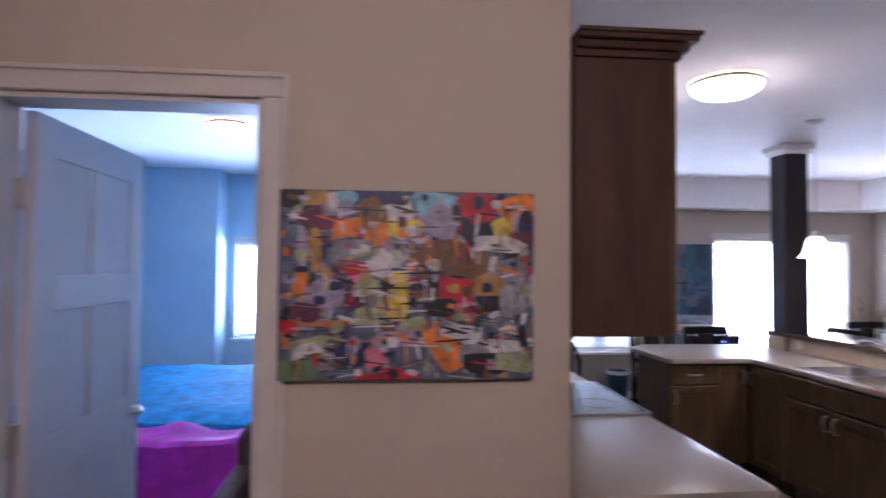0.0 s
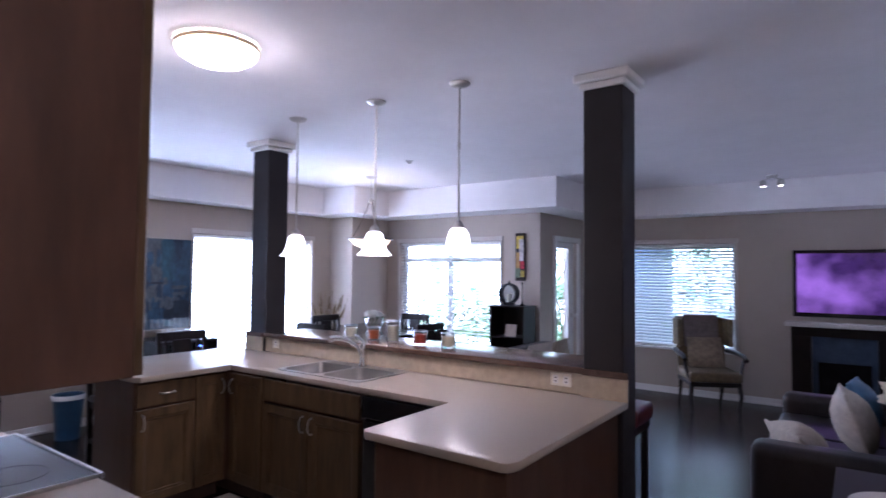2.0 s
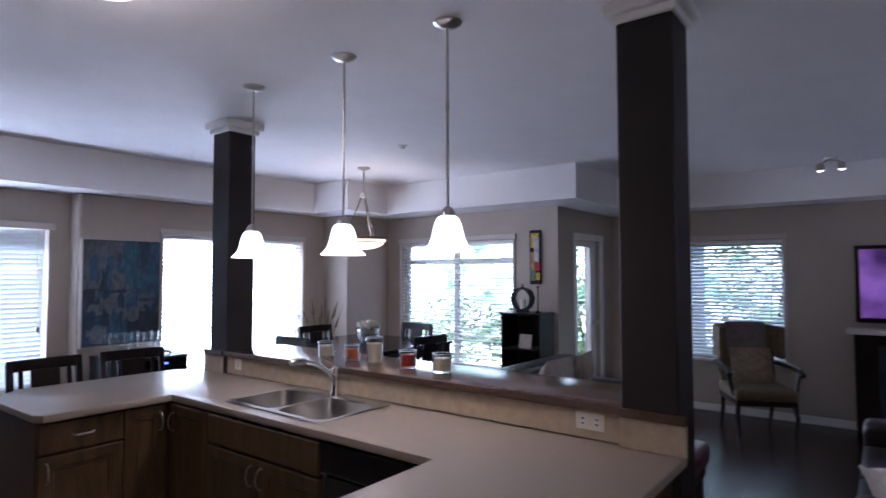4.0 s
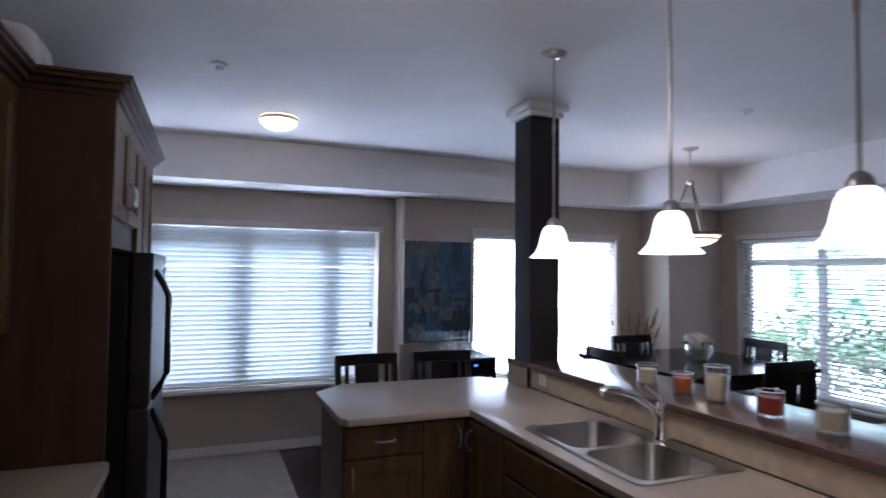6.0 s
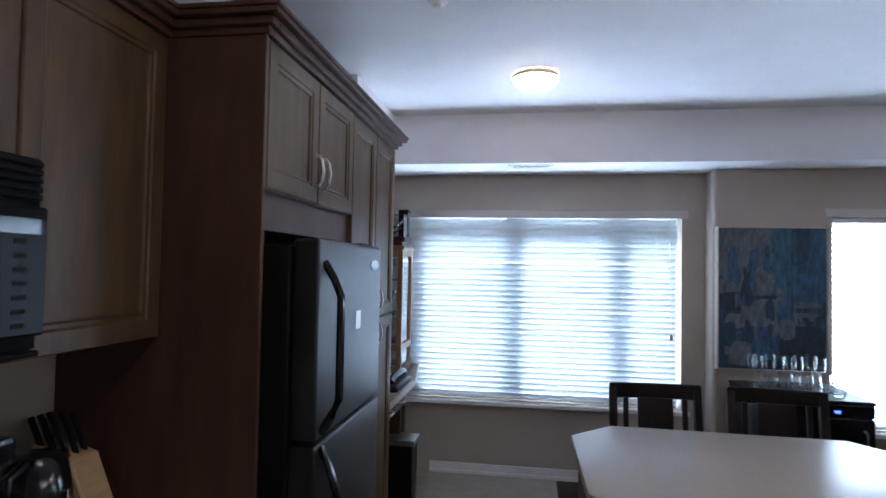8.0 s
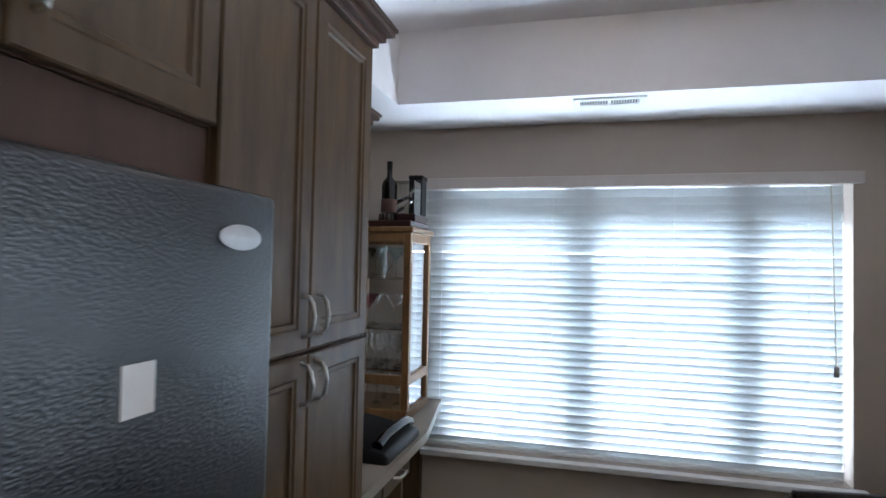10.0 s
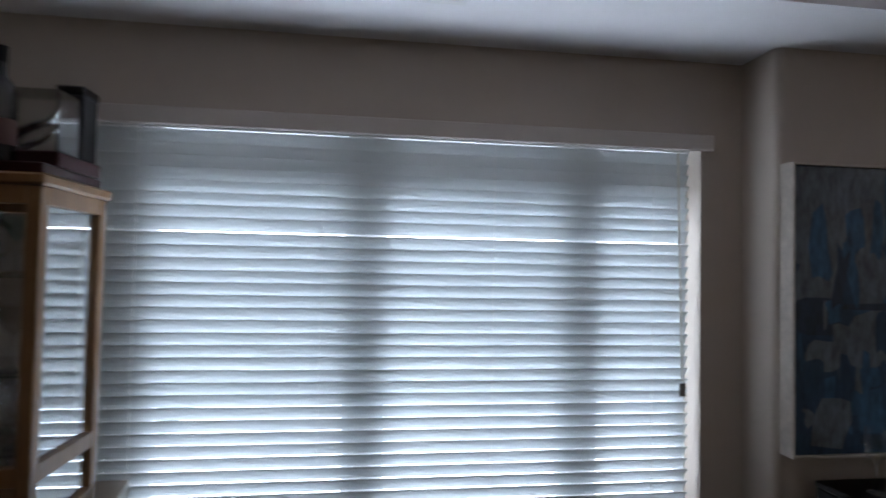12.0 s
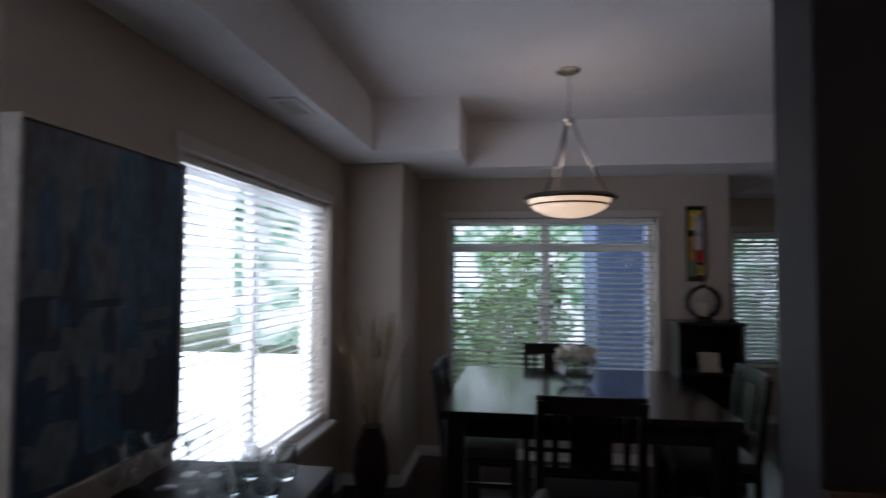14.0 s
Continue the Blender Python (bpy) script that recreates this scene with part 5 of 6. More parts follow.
BL = {k: mat("oil_" + k, v, .5, var=.3, scale=14, stretch=(3, 1, 1), bump=.3, bscale=90) for k, v in dict(deep=(.028, .060, .105), blue=(.045, .11, .19), teal=(.045, .135, .20), pale=(.135, .155, .18), grey=(.12, .14, .16), night=(.028, .042, .066)).items()}
def washed(rows):
    return [(BL[n], 2.692 + .696 * u / 100, 1.916 - .976 * v / 100, .696 * w / 100 * 1.3, .976 * h / 100 * 1.3, a) for n, u, v, w, h, a in rows]


fe = washed([('grey', 24, 16, 50, 34, 0), ('pale', 35, 14, 24, 26, 0), ('grey', 12, 40, 24, 16, 0), ('teal', 60, 20, 20, 40, 0), ('blue', 84, 25, 30, 50, 0), ('deep', 78, 12, 12, 26, 0), ('teal', 70, 30, 5, 44, 0), ('blue', 33, 26, 9, 18, 0), ('blue', 14, 28, 10, 22, .1), ('deep', 28, 55, 7, 52, 0), ('pale', 42, 38, 20, 18, 0), ('pale', 44, 60, 24, 20, 0)])
fe += washed([('night', 42, 49, 28, 2, 0), ('night', 12, 53, 22, 12, 0), ('pale', 16.5, 52, 2, 9, 0), ('pale', 16, 66, 16, 9, 0), ('deep', 10, 76, 10, 16, 0), ('pale', 20, 89, 18, 15, 0), ('blue', 63, 62, 15, 28, 0), ('grey', 80, 54, 20, 4, 0), ('grey', 80, 61, 20, 3, 0), ('night', 78, 84, 42, 26, 0), ('grey', 64, 72, 14, 12, 0), ('blue', 46, 85, 22, 15, 0), ('night', 42, 96, 10, 5, 0), ('teal', 62, 94, 10, 6, 0), ('grey', 58, 47, 6, 8, 0)])
ep = canvas_x("blue_abstract_painting", 2.692, 3.388, .94, 1.916, YB, .055, "large blue and grey abstract canvas in a pale frame", BL['deep'], 11, 170, [BL[k] for k in ('deep', 'blue', 'grey', 'deep', 'teal', 'night', 'pale', 'blue', 'deep')], fe, .82, ((.035, .18), (.05, .14), (.02, .22), (.07, .08)))
bm = bmesh.new()
for q in ((2.682, 2.691, .93, 1.926), (3.389, 3.398, .93, 1.926)): bx(bm, q[0], q[1], YB - .063, YB - .001, q[2], q[3], .001)
for q in ((.93, .939), (1.917, 1.926)): bx(bm, 2.691, 3.389, YB - .063, YB - .001, *q, .001)
part("frame", bm, M_LINEN, ep, "thin pale wooden frame")

# ---------- dining ----------
def dining_table():
    x0, x1, y0, y1, h = 4.04, 5.34, 2.92, 4.23, .91; e = thing("dining_table", (x0, y0, 0), "counter-height espresso wooden dining table", "table")
    part("tabletop", box(x0, x1, y0, y1, h - .035, h, .006, 2), M_TOP, e); part("apron", box(x0 + .07, x1 - .07, y0 + .07, y1 - .07, h - .13, h - .035, .003), M_DARKW, e)
    for x in (x0 + .02, x1 - .11):
        for y in (y0 + .02, y1 - .11): part("leg", box(x, x + .09, y, y + .09, 0.0005, h - .035, .005), M_DARKW, e)


dining_table()
M_SEAT = mat("dark_seat_leather", (.03, .024, .022), .4, var=.15, scale=20)


def tall_chair():
    """A counter-height chair with a slatted back, facing -y, at the origin."""
    e = thing("tall_dining_chair", (0, 0, 0), "espresso wooden counter-height chair with slatted back", "chair", "chairs"); s, w = .62, .222
    part("seat", box(-w, w, -.20, .20, s - .05, s, .014, 2), M_SEAT, e, "dark padded seat", True)
    part("seat_frame", box(-w + .01, w - .01, -.19, .19, s - .10, s - .051, .003), M_DARKW, e)
    for x in (-w, w - .036): part("front_leg", box(x, x + .036, -.2, -.164, .0005, s - .05, .003), M_DARKW, e)
    for x in (-w, w - .036):
        bm = box(x, x + .036, .17, .206, .0005, 1.02, .003); bmesh.ops.bisect_plane(bm, geom=bm.verts[:] + bm.edges[:] + bm.faces[:], plane_co=(0, 0, s), plane_no=(0, 0, 1))
        for v in bm.verts: v.co.y += max(0, v.co.z - s) * .14
        part("back_post", bm, M_DARKW, e)
    bm = box(-w, w, .224, .248, .965, 1.04, .006); bmesh.ops.subdivide_edges(bm, edges=[q for q in bm.edges if abs(q.verts[0].co.x - q.verts[1].co.x) > .2], cuts=6)
    for v in bm.verts: v.co.y += .02 * (1 - (v.co.x / w) ** 2)
    part("top_rail", bm, M_DARKW, e); part("low_rail", box(-w + .036, w - .036, .192, .212, .70, .74, .003), M_DARKW, e)
    for x0, x1 in ((-.155, -.13), (-.085, .085), (.13, .155)): 
        bm = box(x0, x1, .20, .212, .74, .97)
        for v in bm.verts: v.co.y += (v.co.z - .74) * .13
        part("back_slat", bm, M_DARKW, e)
    for z, q in ((.22, (-w + .036, w - .036, -.195, -.17)), (.30, (-w + .036, w - .036, .175, .2))): part("stretcher", box(*q, z, z + .03, .002), M_DARKW, e)
    for x in (-w + .006, w - .03): part("stretcher", box(x, x + .024, -.164, .17, .26, .29, .002), M_DARKW, e)
    return e


ch = tall_chair(); ch.matrix_basis = pose(4.07, 3.585, 0, 0, 0, 90)
for x, y, a in ((4.71, 4.08, 0), (5.36, 3.62, -90), (4.66, 2.90, 178)): copy_thing(ch, pose(x, y, 0, 0, 0, a))
for x, y, a in ((2.02, 3.60, 3), (2.555, 3.60, -4)): copy_thing(ch, pose(x, y, 0, 0, 0, a))["label"] = "espresso counter-height chair tucked at the peninsula"


def flower(bm_p, x, y, z, r, seed, n=16):
    """A round bloom of many petals that open to all sides."""
    rnd = random.Random(seed)
    for i in range(n * 4):
        u = rnd.uniform(-.35, 1); a = rnd.uniform(0, 6.283); q = math.sqrt(max(0, 1 - u * u)); d = Vector((q * math.cos(a), q * math.sin(a), u)); o = d.orthogonal().normalized(); o.rotate(Matrix.Rotation(rnd.uniform(-.6, .6), 3, d)); l = r * rnd.uniform(.75, 1.05); c = Vector((x, y, z)); w = r * .2
        bm_p.faces.new([bm_p.verts.new(p) for p in (c + d * r * .15, c + d * l * .65 + o * w, c + d * l, c + d * l * .65 - o * w)])


e = thing("flower_bowl", (4.76, 3.56, .91), "clear round glass bowl with white flowers", "flower bowl"); x, y, z = 4.76, 3.56, .9105
part("glass_bowl", lathe(bmesh.new(), [(0, z), (.06, z), (.085, z + .02), (.115, z + .075), (.105, z + .13), (.085, z + .155), (.082, z + .155), (.10, z + .13), (.11, z + .075), (.08, z + .024), (0, z + .006)], x, y, 28), M_GLASS, e, smooth=True)
for k in range(7):
    a = k * .9; bm = bmesh.new(); flower(bm, x + .075 * math.cos(a) * (k > 0), y + .075 * math.sin(a) * (k > 0), z + .15 + .03 * (k % 2) + .03 * (k == 0), .055, k); part("bloom", bm, M_PETAL, e, "white flower")
    part("stem", tube(bmesh.new(), [(x + .02 * math.cos(a), y + .02 * math.sin(a), z + .03), (x + .06 * math.cos(a), y + .06 * math.sin(a), z + .155)], .003, 5), M_LEAF, e)
for k in range(8):
    a = k * .785 + .3; c, s = math.cos(a), math.sin(a); bm = bmesh.new(); bm.faces.new([bm.verts.new(q) for q in ((x + .05 * c, y + .05 * s, z + .14), (x + .10 * c - .025 * s, y + .10 * s + .025 * c, z + .16), (x + .135 * c, y + .135 * s, z + .13), (x + .10 * c + .025 * s, y + .10 * s - .025 * c, z + .15))]); part("leaf", bm, M_LEAF, e)


def wine_cooler():
    x0, x1, y0, y1, h = 2.755, 3.37, 4.50, 5.08, .865; e = thing("wine_cooler", (x0, y0, 0), "black wine cooler with glasses standing on it", "wine cooler")
    part("body", box(x0, x1, y0 + .03, y1, .03, h - .02, .006), M_BLKMAT, e); part("top", box(x0 - .004, x1 + .004, y0, y1, h - .02, h, .004), M_DARKW, e, "glossy dark top"); d = part("door", box(x0 + .004, x1 - .004, y0, y0 + .028, .08, h - .1, .004), M_BLACK, e); part("door_handle", tube(bmesh.new(), [(x1 - .06, y0, .25), (x1 - .06, y0 - .03, .27), (x1 - .06, y0 - .03, .68), (x1 - .06, y0, .70)], .007), M_STEEL, d, smooth=True)
    part("control_panel", box(x0 + .004, x1 - .004, y0, y0 + .028, h - .095, h - .022, .003), M_BLACK, e); part("display", box(x1 - .22, x1 - .19, y0 - .001, y0, h - .07, h - .055), glow("blue_led", (.05, .12, 1), 3), e, "small blue display"); part("foot_plinth", box(x0 + .03, x1 - .03, y0 + .05, y1 - .03, .0005, .03), M_BLKMAT, e)


wine_cooler()
rnd = random.Random(4)
for k in range(16):
    x, y = 2.83 + .125 * (k % 4) + rnd.uniform(-.012, .012) + .02, 4.62 + .115 * (k // 4) + rnd.uniform(-.012, .012); z = .8655; tall = (k // 4) >= 2
    if tall: stem_glass(x, y, z, .20, .036, M_GLASS, "clear tall wine glass on the wine cooler", "glasses on the cooler")
    else: single("tumbler", lathe(bmesh.new(), [(0, z), (.026, z), (.036, z + .02), (.042, z + .055), (.035, z + .11), (.034, z + .1108), (.033, z + .11), (.040, z + .055), (.034, z + .022), (.024, z + .010), (0, z + .008)], x, y, 22), M_SOLIDG, "clear stemless wine glass on the wine cooler", "glass", "glasses on the cooler", True)

e = thing("stalk_vase", (5.28, 4.86, 0), "tall dark floor vase with dried stalks", "vase"); part("vase", lathe(bmesh.new(), [(0, .0005), (.09, .0005), (.10, .03), (.12, .2), (.10, .38), (.065, .47), (.075, .5), (.06, .5), (.055, .47), (.09, .38)], 5.28, 4.86, 24), mat("dark_plum_ceramic", (.03, .012, .018), .3), e, smooth=True)
for k in range(36):
    a, l, t = rnd.uniform(0, 6.28), rnd.uniform(.5, .85), rnd.uniform(.05, .30); c, s = math.cos(a), math.sin(a)
    pts = [(5.28 + .03 * c, 4.86 + .03 * s, .46), (5.28 + (.03 + t * .35) * c, 4.86 + (.03 + t * .35) * s, .46 + l * .5), (5.28 + t * c, 4.86 + min(t, .26) * s, .46 + l)]
    part("stalk", tube(bmesh.new(), pts, .004, 5, .0015), M_STALK, e)
    if k % 2 == 0:
        q = pts[2]; bm = bmesh.new(); tube(bm, [Vector(pts[1]).lerp(Vector(q), .55), Vector(pts[1]).lerp(Vector(q), .8), q], .012, 6, .003); part("seed_head", bm, M_STALK, e)


def dark_stand():
    x0, x1, y0, y1, h = 5.92, 6.24, 2.23, 2.70, 1.18; e = thing("bookcase", (x0, y0, 0), "dark espresso open bookcase against the end wall", "bookcase")
    for q in ((y0, y0 + .025), (y1 - .025, y1)): part("side_panel", box(x0, x1, *q, .0005, h - .025, .002), M_DARKW, e)
    part("top", box(x0 - .012, x1, y0 - .012, y1 + .012, h - .025, h, .003), M_DARKW, e); part("back_panel", box(x1 - .012, x1, y0 + .025, y1 - .025, .0005, h - .025), M_DARKW, e)
    for z in (.06, .38, .78): part("shelf", box(x0 + .01, x1 - .012, y0 + .025, y1 - .025, z, z + .022), M_DARKW, e)
    part("plinth", box(x0 + .01, x1 - .012, y0 + .025, y1 - .025, .0005, .06), M_DARKW, e)


dark_stand()
e = thing("photo_frame", (6.0, 2.45, .802), "small pale photo stand on the bookcase shelf", "photo frame"); bm = box(6.0, 6.015, 2.38, 2.53, .8025, .95, .003); bmesh.ops.rotate(bm, verts=bm.verts, cent=(6.01, 2.45, .80), matrix=Matrix.Rotation(radians(12), 3, 'Y')); part("frame", bm, M_LINEN, e); part("easel", box(6.04, 6.06, 2.44, 2.47, .8025, .90), M_DARKW, e)
e = thing("round_lantern", (6.03, 2.49, 1.18), "round black iron lantern with a candle", "lantern"); z = 1.1805; lx, ly, lz, lr = 6.03, 2.49, z + .145, .115
for o in (-.045, .045): part("ring", tube(bmesh.new(), [(lx + o, ly + lr * math.cos(t), lz + lr * math.sin(t)) for t in [2 * math.pi * k / 28 for k in range(29)]], .010, 6), M_BLKMAT, e, smooth=True)
part("foot", box(lx - .05, lx + .05, ly - .06, ly + .06, z, z + .03, .006), M_BLKMAT, e); part("finial", lathe(bmesh.new(), [(.022, lz + lr), (.026, lz + lr + .012), (.008, lz + lr + .022), (.013, lz + lr + .036), (0, lz + lr + .048)], lx, ly, 12), M_BLKMAT, e, smooth=True); part("candle", lathe(bmesh.new(), [(0, z + .03), (.035, z + .03), (.035, z + .14), (0, z + .142)], lx, ly, 16), M_WAXC, e, smooth=True)
bm = lathe(bmesh.new(), [(lr - .002, -.045), (lr + .009, -.045), (lr + .009, .045), (lr - .002, .045), (lr - .002, -.045)], 0, 0, 32); bm.transform(Matrix.Translation((lx, ly, lz)) @ Matrix.Rotation(radians(90), 4, 'Y')); part("drum_band", bm, M_BLKMAT, e, smooth=True)
bm = lathe(bmesh.new(), [(0, 0), (lr - .003, 0)], 0, 0, 28); bm.transform(Matrix.Translation((lx - .045, ly, lz)) @ Matrix.Rotation(radians(90), 4, 'Y')); part("pane", bm, M_GLASS, e)
e = thing("candlestick", (6.0, 2.29, 1.18), "slim dark metal candlestick on the bookcase", "candlestick"); part("stem", lathe(bmesh.new(), [(0, z), (.04, z), (.035, z + .012), (.008, z + .03), (.006, z + .26), (.012, z + .27), (.016, z + .285), (.0, z + .285)], 6.0, 2.29, 16), M_BLKMAT, e, smooth=True)
e = thing("narrow_artwork", (XC, 2.385, 1.48), "narrow upright artwork in yellow, white and red", "painting"); part("canvas", box(XC - .03, XC - .001, 2.40, 2.535, 1.48, 2.085, .003), M_DARKW, e)
for k, (nm, y, zz, w, h) in enumerate((('yellow', 2.33, 1.95, .10, .16), ('white', 2.31, 1.85, .06, .28), ('ochre', 2.36, 1.72, .05, .2), ('red', 2.30, 1.66, .06, .10), ('green', 2.36, 1.56, .07, .12), ('yellow', 2.29, 1.55, .05, .08))):
    part("paint", box(XC - .031 - k * .0003, XC - .0302 - k * .0003, y + .138 - w / 2, y + .138 + w / 2, zz + .02 - h / 2, zz + .02 + h / 2), PAL[nm], e)
e = thing("waste_bin", (2.12, 4.98, 0), "dark blue plastic waste bin by the window wall", "bin"); bm = lathe(bmesh.new(), [(0, .0005), (.10, .0005), (.13, .40), (.136, .405), (.13, .41), (.12, .40), (.092, .02)], 0, 0, 24); bmesh.ops.translate(bm, verts=bm.verts, vec=(2.14, 5.0, 0)); part("body", bm, mat("blue_plastic", (.02, .07, .14), .4), e, smooth=True); part("bag_rim", lathe(bmesh.new(), [(.137, .37), (.141, .40), (.137, .413)], 2.14, 5.0, 24), M_WHITE, e)

# ---------- kitchen small things ----------
e = thing("electric_kettle", (.24, 2.02, .915), "glossy black electric kettle on the worktop", "kettle"); x, y, z = .24, 2.02, .9155
part("base", lathe(bmesh.new(), [(.085, z), (.088, z + .02), (.08, z + .026)], x, y, 24), M_BLKMAT, e); part("body", lathe(bmesh.new(), [(.08, z + .026), (.084, z + .06), (.078, z + .14), (.066, z + .21), (.05, z + .228), (0, z + .235)], x, y, 28), M_BLACK, e, smooth=True)
part("handle", tube(bmesh.new(), [(x + .03, y - .06, z + .225), (x + .04, y - .115, z + .21), (x + .04, y - .125, z + .12), (x + .03, y - .08, z + .06)], .012, 8), M_BLACK, e, smooth=True); part("spout", tube(bmesh.new(), [(x - .01, y + .06, z + .17), (x - .01, y + .10, z + .21)], .02, 8, .01), M_BLACK, e, smooth=True); part("water_gauge", box(x + .078, x + .085, y + .005, y + .02, z + .05, z + .15, .002), M_CHROME, e)
e = thing("knife_block", (.24, 2.2, .915), "pale wooden knife block full of black-handled knives", "knife block"); bm = box(.17, .29, 2.15, 2.25, z, z + .20, .005)
for v in bm.verts: v.co.x -= (v.co.z - z) * .35; v.co.z -= max(0, v.co.x - .15) * .5 * (v.co.z > z + .1)
part("block", bm, mat("beech", (.50, .33, .17), .45, var=.12, scale=5, stretch=(1, 1, 6)), e)
for k in range(9):
    xx, yy = .13 + .035 * (k % 3), 2.17 + .03 * (k // 3); part("knife_handle", tube(bmesh.new(), [(xx, yy, z + .155), (xx - .02, yy, z + .20), (xx - .055, yy + .004, z + .265)], .009, 6), M_BLKMAT, e, smooth=True)
e = thing("coffee_maker", (.1, 1.8, .915), "black and chrome coffee maker on the worktop", "coffee maker"); part("base", box(.08, .30, 1.80, 1.93, z, z + .03, .006), M_BLKMAT, e); part("tower", box(.08, .17, 1.80, 1.93, z + .03, z + .24, .008, 2), M_BLACK, e); part("head", box(.08, .28, 1.80, 1.93, z + .24, z + .30, .012, 2), M_BLACK, e); part("dial", lathe(bmesh.new(), [(0, z + .30), (.025, z + .30), (.022, z + .312), (0, z + .313)], .22, 1.865, 16), M_CHROME, e, smooth=True); part("carafe", lathe(bmesh.new(), [(.05, z + .032), (.058, z + .09), (.04, z + .16), (.035, z + .17), (0, z + .172)], .232, 1.865, 20), M_BLACK, e, smooth=True)
e = thing("domed_appliance", (.2, 2.65, 2.33), "white domed appliance on top of the cabinets", "appliance"); bm = box(.09, .33, 2.50, 2.86, 2.3305, 2.575, .10, 6); part("body", bm, M_WHITE, e, smooth=True); part("button", box(.329, .333, 2.63, 2.70, 2.45, 2.475, .002), M_STEEL, e)
e = thing("picture_frame", (.13, 2.1, 2.33), "dark framed picture leaning on the cabinet top", "picture frame"); part("frame", box(.12, .145, 1.93, 2.31, 2.3305, 2.63, .004), M_BLKMAT, e); part("print", box(.1455, .147, 1.97, 2.27, 2.37, 2.59), M_WHITE, e)
e = thing("wooden_sign", (.5, 3.7, 2.33), "small wooden box sign on the pantry top", "sign"); part("board", box(.465, .542, 3.53, 3.915, 2.3305, 2.49, .004), mat("olive_wood", (.05, .05, .025), .6, var=.2), e); part("face", box(.5425, .549, 3.545, 3.90, 2.345, 2.475, .002), mat("sign_face_sage", (.34, .34, .20), .6, var=.15), e, "pale sage face")
part("text_bar", box(.5495, .550, 3.60, 3.85, 2.40, 2.425), M_DARKW, e)

# ---------- living room ----------
def sofa(x0, x1, y0, y1, back_side, label, cushions):
    """A leather sofa along x; back_side is +1 when its back stands at y1."""
    e = thing("leather_sofa", (x0, y0, 0), label, "sofa", "leather sofas"); s = back_side; yb0, yb1 = (y1 - .22, y1) if s > 0 else (y0, y0 + .22); ys0, ys1 = (y0, y1 - .22) if s > 0 else (y0 + .22, y1)
    part("base", box(x0 + .02, x1 - .02, y0 + .03, y1 - .03, .06, .30, .02, 2), M_LEATH, e, smooth=True); part("backrest", box(x0 + .05, x1 - .05, yb0, yb1, .25, .80, .07, 4), M_LEATH, e, smooth=True)
    for q in ((x0, x0 + .22), (x1 - .22, x1)): part("armrest", box(*q, y0, y1, .10, .60, .07, 4), M_LEATH, e, smooth=True)
    n = 2; w = (x1 - x0 - .44) / n
    for i in range(n): part("seat_cushion", box(x0 + .22 + i * w + .004, x0 + .22 + (i + 1) * w - .004, ys0, ys1, .30, .45, .04, 3), M_LEATH, e, smooth=True)
    for x in (x0 + .06, x1 - .12):
        for y in (y0 + .06, y1 - .12): part("foot", box(x, x + .06, y, y + .06, .0005, .06), M_DARKW, e)
    return e


def cushion(x, y, z, w, h, d, rx, rz, material, label):
    bm = box(-w / 2, w / 2, -d / 2, d / 2, 0, h); bmesh.ops.subdivide_edges(bm, edges=bm.edges, cuts=6, use_grid_fill=True)
    for v in bm.verts:
        u, t = abs(v.co.x) / (w / 2), abs(v.co.z - h / 2) / (h / 2); v.co.y *= max(.08, (1 - u ** 3) * (1 - t ** 3) * 1.5); k = 1 - .06 * (u * u * (1 - t) + t * t * (1 - u)); v.co.x *= k
    bm.transform(pose(x, y, z, rx, 0, rz)); return single("cushion", bm, material, label, "cushion", "cushions", True)


sofa(3.62, 5.6, -1.40, -.48, -1, "dark brown leather sofa against the pale wall", 3); sofa(4.15, 6.0, 1.15, 2.02, 1, "dark leather sofa with its back to the dining space", 2)
cushion(4.35, -1.05, .455, .45, .42, .16, -18, 5, M_LINEN, "cream pillow on the leather sofa"); cushion(4.05, -.80, .455, .45, .28, .16, -50, 30, M_LINEN, "cream pillow lying on the leather sofa"); cushion(4.85, -1.08, .455, .42, .40, .15, -16, -8, mat("blue_satin", (.08, .22, .42), .35, var=.2, scale=12), "blue satin pillow on the leather sofa")
cushion(5.1, 1.72, .455, .46, .44, .17, 18, -4, M_LINEN, "taupe pillow on the leather sofa"); cushion(5.52, 1.70, .455, .44, .44, .16, 18, 6, mat("striped_weave", (.40, .32, .25), .85, var=.35, scale=9, stretch=(6, 1, .3)), "striped pillow on the leather sofa")


